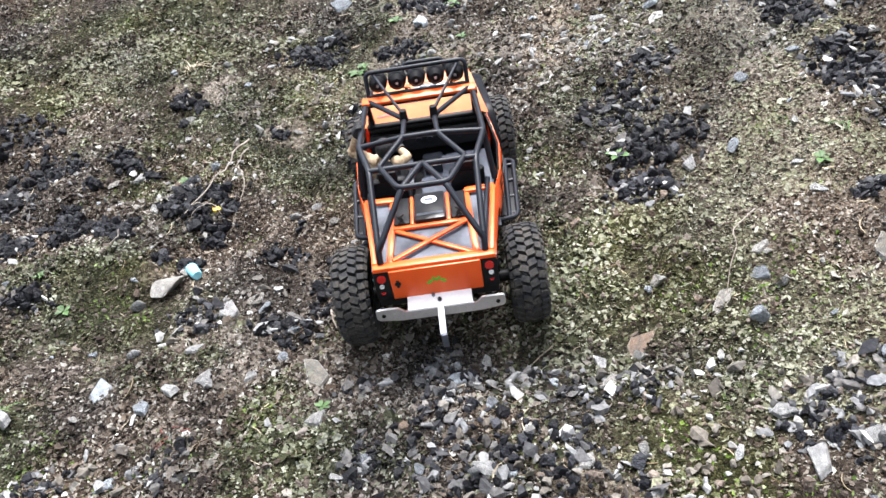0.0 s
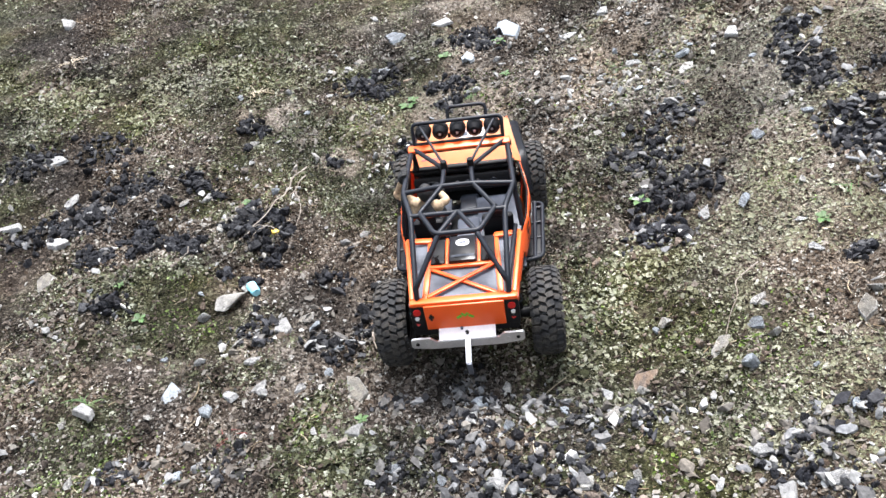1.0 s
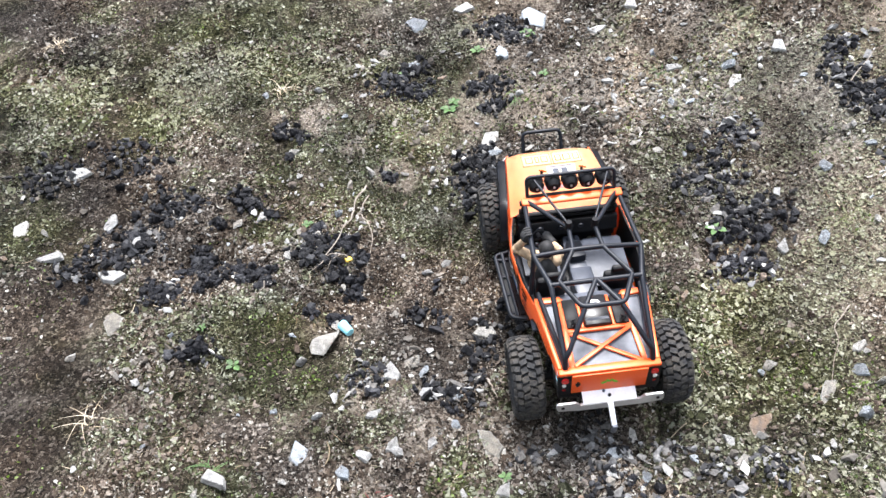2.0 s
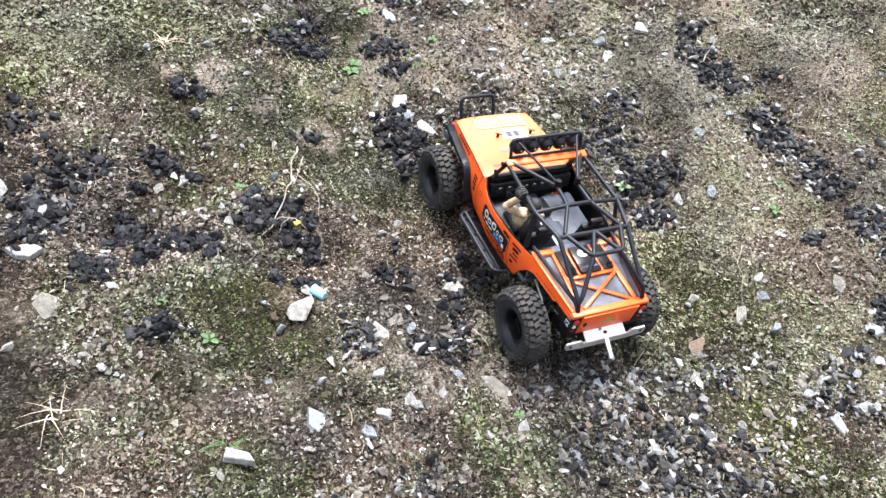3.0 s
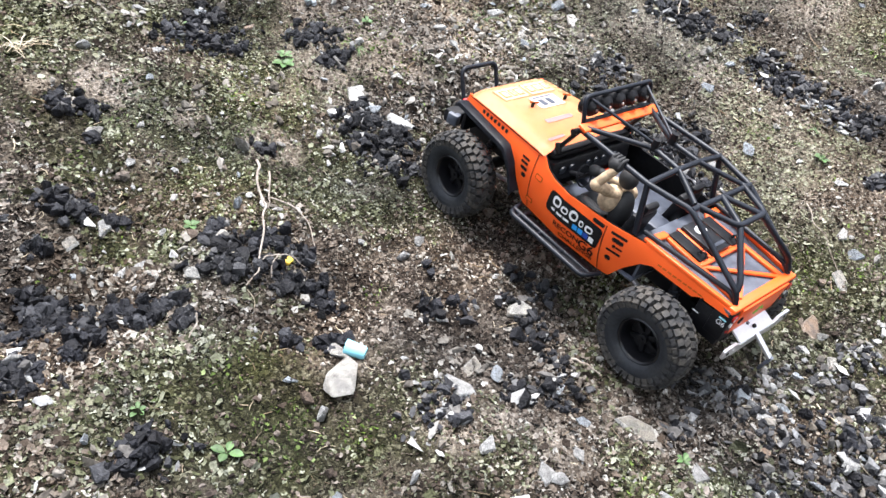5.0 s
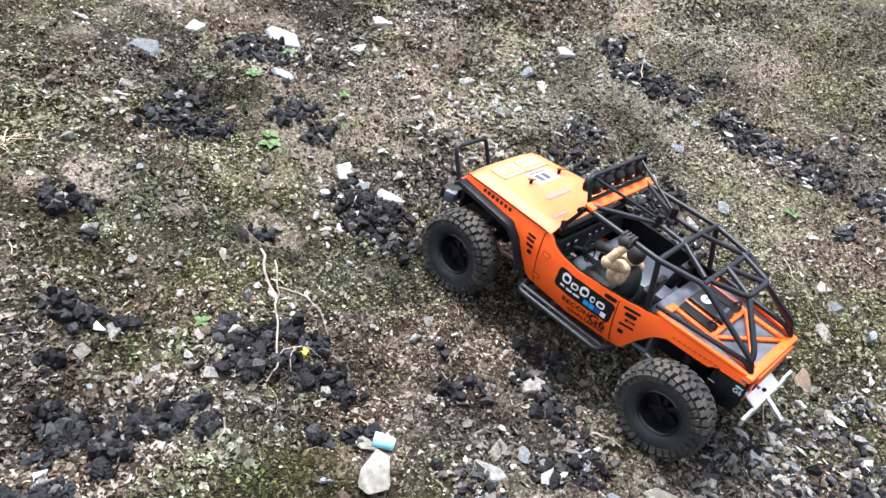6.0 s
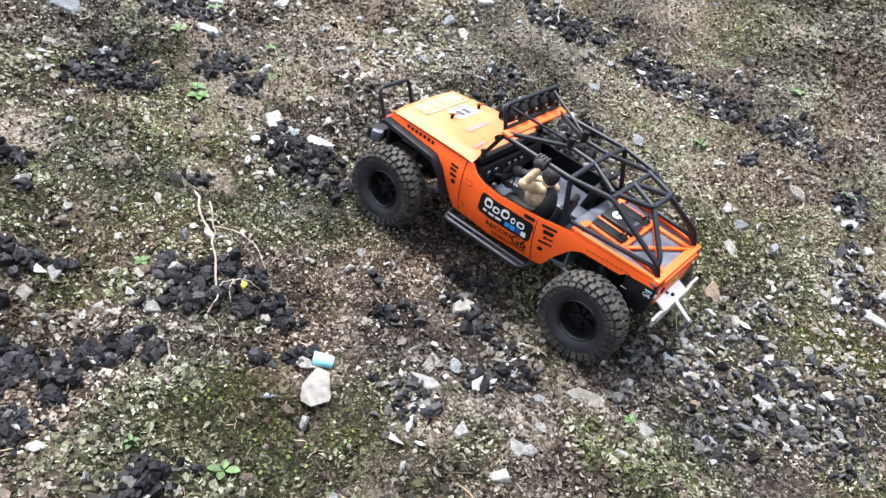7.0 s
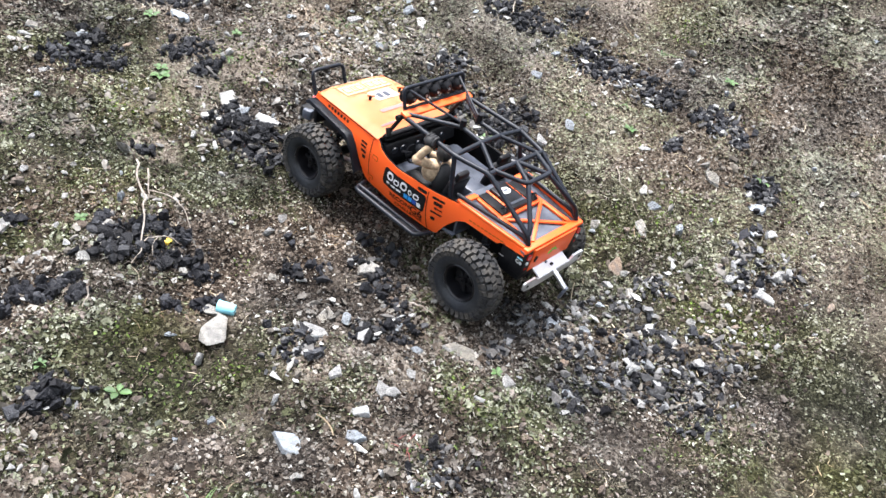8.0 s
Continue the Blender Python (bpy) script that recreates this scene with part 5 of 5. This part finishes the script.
def slab(rng):
    """The corners and faces of a split flat stone of about unit length."""
    bm = bmesh.new()
    n, wide, thick = int(rng.integers(4, 7)), rng.uniform(0.5, 0.9), rng.uniform(0.1, 0.2)
    for k in range(n):
        a, r = (k + rng.uniform(-0.36, 0.36)) * math.tau / n, 0.5 * rng.uniform(0.75, 1.1)
        top = rng.uniform(0.78, 0.97)
        bm.verts.new((r * math.cos(a), r * wide * math.sin(a), -thick / 2))
        bm.verts.new((r * top * math.cos(a), r * top * wide * math.sin(a), thick * rng.uniform(0.3, 0.6)))
    bmesh.ops.convex_hull(bm, input=bm.verts)
    bmesh.ops.delete(bm, geom=[v for v in bm.verts if not v.link_faces], context="VERTS")
    bmesh.ops.triangulate(bm, faces=bm.faces)
    bm.verts.index_update()
    v = np.array([p.co[:] for p in bm.verts])
    f = np.array([[q.index for q in p.verts] for p in bm.faces])
    bm.free()
    return v, f


SRNG = np.random.default_rng(21)
SLABS = [hull(SRNG, 12, (SRNG.uniform(0.6, 0.9), SRNG.uniform(0.4, 0.75))) for _ in range(18)]
STONES = [stone_mesh("stone", sh, STONE) for sh in SLABS[:6]]
BLUES = [stone_mesh("stone", sh, BLUESTONE) for sh in SLABS[6:12]]
WHITES = [stone_mesh("stone", sh, WHITESTONE) for sh in SLABS[12:]]
FLATS = [[stone_mesh("stone", slab(SRNG), mat, 0.028) for _ in range(6)] for mat in (STONE, BROWNSTONE, BLUESTONE, WHITESTONE)]
BROWNS = [stone_mesh("stone", hull(SRNG, 14, (0.75, 0.55)), BROWNSTONE) for _ in range(6)]


def lay(ob, x, y, size, yaw, sink=0.25, lean=0.15, stretch=(1, 1, 1)):
    """Rests a unit-sized object on the slope."""
    low = min(v.co.z for v in ob.data.vertices) * size * stretch[2]
    z = float(height(np.array([x]), np.array([y]))[0]) - low * (1 - sink)
    up_x, up_y = (float(rise(x + dx, y + dy) - rise(x - dx, y - dy)) / 0.04 for dx, dy in ((0.02, 0), (0, 0.02)))
    m = pose(x, y, z, math.degrees(math.atan(up_y)), -math.degrees(math.atan(up_x))) @ pose(0, 0, 0, math.degrees(SRNG.normal(0, lean)), math.degrees(SRNG.normal(0, lean)), yaw)
    ob.matrix_world = SLOPE @ m @ Matrix.Diagonal((size * stretch[0], size * stretch[1], size * stretch[2], 1))
    return ob


# place, length, colour: 0 grey, 1 brown, 2 bluish, 3 white
STONES_AHEAD = [
    (-0.175, 0.788, 0.05, 2), (-0.192, 0.656, 0.028, 2), (-0.006, 0.649, 0.039, 2), (-0.243, 0.705, 0.031, 0), (-0.269, 0.689, 0.019, 3),
    (-0.298, 0.57, 0.018, 3), (-0.065, 0.412, 0.04, 0), (-0.039, 0.334, 0.054, 3), (-0.06, 0.374, 0.025, 2), (-0.062, 0.334, 0.019, 2),
    (0.305, 0.517, 0.032, 3), (0.379, 0.45, 0.032, 2), (0.459, 0.43, 0.038, 3), (0.377, 0.406, 0.032, 0), (0.318, 0.293, 0.025, 3),
    (0.283, 0.431, 0.023, 0), (0.266, 0.401, 0.023, 2), (-0.136, 0.604, 0.019, 1), (-0.378, 0.432, 0.013, 3), (-0.068, 0.824, 0.047, 3),
    (0.075, 0.769, 0.063, 2), (0.277, 0.729, 0.054, 3), (0.202, 0.7, 0.037, 3), (-0.228, 0.887, 0.024, 3),
]
STONES_BESIDE = [
    (-0.385, 0.598, 0.019, 3), (-0.457, 0.504, 0.011, 3), (-0.438, 0.441, 0.012, 3), (-0.427, 0.344, 0.01, 3), (-0.525, 0.272, 0.019, 0), (-0.498, 0.21, 0.017, 3), (-0.538, 0.228, 0.01, 2), (-0.432, 0.255, 0.012, 3), (-0.463, 0.315, 0.008, 0), (-0.282, 0.463, 0.01, 0), (-0.497, 0.254, 0.006, 3),
    (-0.486, 0.285, 0.024, 3), (-0.473, 0.219, 0.017, 3), (-0.472, 0.199, 0.01, 0), (-0.207, 0.105, 0.019, 3), (-0.175, 0.117, 0.019, 3),
    (-0.132, -0.023, 0.03, 0), (-0.243, 0.143, 0.011, 3), (-0.378, 0.339, 0.01, 3), (-0.52, 0.15, 0.014, 3), (-0.543, 0.194, 0.008, 2),
    (-0.619, 0.111, 0.012, 3), (-0.623, 0.141, 0.02, 3), (-0.418, 0.01, 0.014, 2), (-0.406, -0.032, 0.019, 3), (-0.414, 0.083, 0.009, 3),
    (-0.421, 0.07, 0.008, 2), (-0.298, -0.019, 0.009, 3), (-0.483, 0.105, 0.006, 2), (-0.532, 0.11, 0.006, 3), (-0.273, -0.078, 0.035, 3),
    (-0.443, -0.112, 0.014, 2), (-0.378, -0.138, 0.017, 3),
]
STONES_AT_TAIL = [
    (-0.11, -0.226, 0.021, 1), (-0.144, -0.093, 0.018, 1), (-0.154, -0.104, 0.016, 0), (-0.192, -0.179, 0.018, 2), (-0.182, -0.139, 0.019, 2),
    (-0.191, -0.285, 0.016, 3), (-0.315, -0.21, 0.026, 3), (-0.006, -0.278, 0.027, 3), (-0.047, -0.311, 0.02, 1), (-0.089, -0.342, 0.023, 2),
    (-0.14, -0.287, 0.025, 3), (-0.036, -0.364, 0.017, 2), (-0.117, -0.36, 0.015, 3), (0.047, -0.379, 0.015, 2), (0.158, -0.284, 0.025, 0),
    (0.155, -0.247, 0.021, 3), (0.117, -0.378, 0.017, 0), (-0.023, -0.411, 0.021, 3), (0.003, -0.251, 0.02, 2), (-0.274, -0.204, 0.026, 3),
    (-0.068, -0.057, 0.019, 1), (0.037, -0.222, 0.021, 0),
]
STONES_UPHILL = [
    (0.434, -0.238, 0.034, 0), (0.528, -0.046, 0.018, 3), (0.543, -0.184, 0.021, 3), (0.633, -0.026, 0.018, 3), (0.425, 0.144, 0.022, 2),
    (0.424, -0.111, 0.02, 3), (0.431, -0.326, 0.031, 2), (0.246, -0.4, 0.016, 3), (0.292, -0.213, 0.033, 0), (0.498, 0.16, 0.019, 2),
    (0.238, -0.157, 0.021, 0), (0.198, -0.249, 0.016, 0), (0.539, 0.091, 0.019, 0), (0.549, -0.001, 0.02, 2),
]
STONES_BEHIND = [
    (-0.72, 0.17, 0.045, 3), (-0.75, 0.3, 0.04, 3), (-0.7, 0.07, 0.04, 0), (-0.82, 0.42, 0.04, 3), (-0.69, 0.24, 0.03, 3), (-0.9, 0.3, 0.035, 0),
    (0.199, -0.235, 0.036, 1), (-0.354, -0.331, 0.025, 2), (-0.341, -0.233, 0.023, 2), (-0.226, -0.202, 0.02, 3), (-0.298, -0.149, 0.026, 3),
    (0.104, -0.268, 0.017, 2), (0.038, -0.286, 0.02, 2), (0.294, -0.371, 0.023, 3), (0.387, -0.347, 0.014, 2), (0.343, -0.17, 0.02, 0),
    (0.334, -0.2, 0.022, 2), (0.33, 0.036, 0.025, 3), (0.172, -0.004, 0.021, 1), (0.141, 0.108, 0.016, 3), 
    (-0.835, 0.23, 0.047, 3), (0.017, -0.373, 0.017, 3),
    (0.044, -0.375, 0.014, 3), (-1.066, 1.085, 0.064, 3), (-0.243, -0.065, 0.024, 0), (-0.227, -0.085, 0.02, 2),
]
STONES_BELOW = [
    (0.3, -0.426, 0.037, 3), (0.345, -0.421, 0.028, 3), (0.413, -0.368, 0.021, 3), (-0.402, -0.192, 0.034, 2), (-0.509, -0.222, 0.045, 3),
    (-0.149, -0.216, 0.036, 0), (0.027, -0.37, 0.03, 3), (0.169, -0.426, 0.016, 3),
]
STONE_LABELS = ["rough grey stone lying on the soil", "rough brown stone half sunk in the soil", "flat bluish grey stone on the slope", "pale whitish angular stone on the soil"]
for x, y, size, kind in STONES_AHEAD + STONES_BESIDE + STONES_AT_TAIL + STONES_UPHILL + STONES_BEHIND + STONES_BELOW:
    k = int(SRNG.integers(0, 100))
    split = size > 0.021 or k % 3 < 2
    ob = new("stone", FLATS[kind][k % 6] if split else (STONES, BROWNS, BLUES, WHITES)[kind][k % 6])
    lay(ob, x, y, size * (1.25 if size > 0.03 else 1.15), SRNG.uniform(0, 360), 0.3, 0.12, (1.1, SRNG.uniform(0.75, 1.15), SRNG.uniform(0.6, 0.95) if size > 0.03 else SRNG.uniform(0.9, 1.5)))
    tagged(ob, STONE_LABELS[kind], "stone", "loose stones on the slope")

ROCKS = [stone_mesh("stone", hull(SRNG, 12, (0.62, 0.5)), PALESTONE, 0.08) for _ in range(2)]
for k, (x, y, size, yaw) in enumerate(((-0.37, -0.008, 0.07, 40), (-0.353, 0.024, 0.03, 100))):
    rock = lay(new("stone", ROCKS[k]), x, y, size, yaw, 0.15, 0.05, (1, 1, 0.75))
    tagged(rock, "large angular grey stone with a blue cap beside it", "stone", "loose stones on the slope")


def scatter_stones(n):
    placed = 0
    while placed < n:
        if placed < n * 0.6:
            x, y = SRNG.uniform(-0.75, 0.75), SRNG.uniform(-0.55, 0.75)
        else:
            x, y = SRNG.uniform(-1.1, 2.2), SRNG.uniform(-0.6, 1.8)
        g = float(lattice(np.array([x]), np.array([y]), 0.4, 21)[0])
        if g < SRNG.uniform(-1, 0.5) or min(math.hypot(x - wx, y - wy) for wx, wy in WHEELS) < 0.065:
            continue
        k = int(SRNG.integers(0, 100))
        kind = (0, 0, 0, 1, 2, 2, 3)[k % 7]
        ob = new("stone", (STONES, BROWNS, BLUES, WHITES)[kind][k % 6])
        lay(ob, x, y, min(0.03, 0.009 + SRNG.gamma(2, 0.0038)), SRNG.uniform(0, 360), stretch=(1.05, SRNG.uniform(0.65, 1.1), SRNG.uniform(0.8, 1.4)))
        tagged(ob, ("small grey stone among the gravel", "small brown stone among the gravel", "small bluish stone among the gravel", "small whitish stone among the gravel")[kind], "stone", "loose stones on the slope")
        placed += 1


scatter_stones(250)


def ground_z(x, y):
    return float(height(np.array([x]), np.array([y]))[0])


def litter(name, bm, mat, x, y, yaw, label, category, lift=0.0, angle=40, outward=None):
    ob = new(name, finish(bm, name, mat, angle, outward))
    ob.matrix_world = SLOPE @ pose(x, y, ground_z(x, y) + lift, 0, 0, yaw)
    return tagged(ob, label, category)


cap = lathe([(-0.011, 0.0), (-0.011, 0.006), (-0.009, 0.007), (0.011, 0.0082), (0.011, 0.0068), (0.004, 0.0062), (0.004, 0.0)], 24)
bmesh.ops.remove_doubles(cap, verts=cap.verts, dist=1e-5)
litter("bottle_cap", cap, CYAN, -0.338, 0.014, 125, "pale blue plastic cap lying against a stone", "plastic cap", 0.0075)
litter("plastic_scrap", box((0.012, 0.009, 0.006), (0, 0, 0.002), (12, 8, 0), bevel=0.002), YELLOW, -0.333, 0.156, 30, "small yellow plastic scrap among the cinders", "litter")


def twig(points, r, name="twig", label="dry pale twig lying on cinders", mat=WITHERED):
    """points: place and height over the soil."""
    x0, y0 = points[0][0][0], points[0][0][1]
    bm = bmesh.new()
    for line in points:
        bent = []
        for (xa, ya, ha), (xb, yb, hb) in zip(line, line[1:]):
            for k in range(3):
                q = k / 3
                wob = math.hypot(xb - xa, yb - ya) * 0.035
                bent.append((xa + (xb - xa) * q + SRNG.normal(0, wob), ya + (yb - ya) * q + SRNG.normal(0, wob), ha + (hb - ha) * q + abs(SRNG.normal(0, 0.002))))
        bent.append(line[-1])
        tube([(x - x0, y - y0, ground_z(x, y) + h - ground_z(x0, y0)) for x, y, h in bent], r, 0.02, 7, bm, 0.5)
        r = max(r * 0.8, 0.0007)
    litter(name, bm, mat, x0, y0, 0, label, "twig")


twig([[(-0.298, 0.296, 0.012), (-0.313, 0.26, 0.014), (-0.328, 0.223, 0.014), (-0.351, 0.181, 0.012), (-0.375, 0.148, 0.006), (-0.392, 0.142, 0.003)],
      [(-0.292, 0.272, 0.012), (-0.302, 0.254, 0.014), (-0.31, 0.241, 0.012), (-0.318, 0.228, 0.008)],
      [(-0.31, 0.241, 0.01), (-0.299, 0.217, 0.014), (-0.289, 0.187, 0.012), (-0.297, 0.156, 0.004)],
      [(-0.366, 0.158, 0.008), (-0.345, 0.16, 0.012), (-0.333, 0.154, 0.01), (-0.322, 0.139, 0.005)],
      [(-0.345, 0.16, 0.011), (-0.36, 0.146, 0.008), (-0.366, 0.136, 0.004)]], 0.0016, mat=WITHERED)
twig([[(-0.464, 0.112, 0.02), (-0.466, 0.107, 0.01), (-0.478, 0.098, 0.004)]], 0.0012, mat=WITHERED)
twig([[(0.36, -0.1, 0.003), (0.33, -0.13, 0.009), (0.3, -0.2, 0.004)]], 0.0009)
twig([[(-0.14, -0.112, 0.006), (-0.135, -0.13, 0.009), (-0.13, -0.148, 0.005)]], 0.0014, "stick", "short weathered stick beside the wheel track")
twig([[(0.52, 0.3, 0.003), (0.58, 0.34, 0.012), (0.66, 0.33, 0.004)]], 0.001)


def grass_tuft(x, y, n, tall, mat, label, name="grass_tuft"):
    bm = bmesh.new()
    for _ in range(n):
        a, l, w = SRNG.uniform(0, math.tau), tall * SRNG.uniform(0.5, 1.2), 0.0011
        d, side = Vector((math.cos(a), math.sin(a), 0)), Vector((-math.sin(a), math.cos(a), 0))
        root = Vector((SRNG.normal(0, 0.006), SRNG.normal(0, 0.006), -0.002))
        rows = []
        for k in range(5):
            s = k / 4
            p = root + d * l * s * (0.35 + 0.6 * s) + Vector((0, 0, l * 0.55 * s * (1.25 - s)))
            rows.append((bm.verts.new(p - side * w * (1 - 0.9 * s)), bm.verts.new(p + side * w * (1 - 0.9 * s)), bm.verts.new(p + Vector((0, 0, w * 0.6 * (1 - s))))))
        for p, q in zip(rows, rows[1:]):
            bm.faces.new((p[0], p[2], q[2], q[0]))
            bm.faces.new((p[2], p[1], q[1], q[2]))
    litter(name, bm, mat, x, y, 0, label, "grass", outward=(0, 0, 1))


for x, y, n, tall in ((-0.954, 0.852, 18, 0.055), (-0.36, -0.41, 10, 0.024), (-0.46, 0.62, 14, 0.05), (0.55, 0.62, 16, 0.06), (-0.7, -0.1, 12, 0.05)):
    grass_tuft(x, y, n, tall, STRAW, "tuft of dry straw-coloured grass")
for x, y, n, tall in ((0.5, -0.02, 12, 0.03), (-0.52, -0.2, 14, 0.03), (0.28, 0.52, 12, 0.035), (0.0, 0.5, 10, 0.03), (0.66, 0.02, 10, 0.03)):
    grass_tuft(x, y, n, tall, LEAF, "small tuft of fresh green grass")
grass_tuft(-0.3, -0.27, 9, 0.018, RUST, "small sprig of red-stemmed weed", "red_sprig")


def weed(x, y, n, size):
    """A rosette of broad leaves on short stalks."""
    size *= 0.8
    root = new("weed")
    root.matrix_world = SLOPE @ pose(x, y, ground_z(x, y), 0, 0, SRNG.uniform(0, 360))
    tagged(root, "small green weed with rounded leaves growing in the soil", "weed", "weeds on the slope")
    for k in range(n):
        bm = bmesh.new()
        l, w, lift = size * SRNG.uniform(0.7, 1.15), size * SRNG.uniform(0.28, 0.4), SRNG.uniform(0.25, 0.6)
        rows = []
        for i in range(6):
            s = i / 5
            half = w * math.sin(math.pi * min(0.98, 0.06 + s * 0.92)) ** 0.7
            r = 0.2 * size + l * s
            z = 0.003 + lift * l * (s - 0.55 * s * s)
            rows.append([bm.verts.new((r, half * q, z + abs(q) * half * 0.35)) for q in (-1, -0.5, 0, 0.5, 1)])
        for p, q in zip(rows, rows[1:]):
            for j in range(4):
                bm.faces.new((p[j], p[j + 1], q[j + 1], q[j]))
        tube([(0, 0, -0.002), (0.2 * size, 0, 0.003)], 0.0008, 0.001, 5, bm)
        leaf = part("leaf", bm, LEAF, root, outward=(0, 0, 1))
        leaf.matrix_local = pose(0, 0, 0, 0, 0, 360 * k / n + SRNG.uniform(-20, 20))


for x, y, n, size in ((-0.402, 0.248, 5, 0.012), (-0.505, -0.03, 4, 0.014), (-0.555, 0.036, 5, 0.009), (-0.131, 0.508, 7, 0.018), (-0.122, 0.525, 5, 0.014), (-0.058, 0.661, 6, 0.016), (-0.206, 0.641, 6, 0.018), (0.064, 0.574, 5, 0.013), (0.054, 0.712, 7, 0.018), (0.484, -0.303, 5, 0.014), (0.646, -0.128, 5, 0.016), (0.249, 0.1, 4, 0.018), (0.45, -0.06, 5, 0.014), (-0.137, -0.267, 5, 0.009)):
    weed(x, y, n, size)


# ---- larger cinders, one by one ----
def cinder_mesh(rng):
    """A chipped angular lump with uneven facets."""
    v, f = hull(rng, 15, (rng.uniform(0.65, 1), rng.uniform(0.5, 0.9)))
    bm = bmesh.new()
    vs = [bm.verts.new(p) for p in v]
    for t in f:
        bm.faces.new([vs[k] for k in t])
    bmesh.ops.subdivide_edges(bm, edges=bm.edges[:], cuts=1, use_grid_fill=True)
    shift = Vector(rng.uniform(-50, 50, 3))
    for p in bm.verts:
        p.co *= 1 + 0.26 * noise.noise(p.co * 4 + shift) - 0.2 * abs(noise.noise(p.co * 9 + shift))
    bmesh.ops.triangulate(bm, faces=bm.faces)
    return finish(bm, "cinder", CINDER, 30)


CINDERS = [cinder_mesh(SRNG) for _ in range(12)]
heap = 0
while heap < 280:
    among = CINDER_BESIDE + CINDER_AHEAD if heap % 5 < 3 else CINDER_PATCHES
    px, py, pr = among[int(SRNG.integers(0, len(among)))]
    x, y = px + SRNG.normal(0, pr * 0.55), py + SRNG.normal(0, pr * 0.55)
    if min(math.hypot(x - wx, y - wy) for wx, wy in WHEELS) < 0.055:
        continue
    ob = new("cinder", CINDERS[heap % 12])
    lay(ob, x, y, min(0.024, 0.007 + SRNG.gamma(2.0, 0.0029)), SRNG.uniform(0, 360), 0.3, 0.6)
    tagged(ob, "lump of black porous cinder on the soil", "cinder", "cinder lumps")
    heap += 1
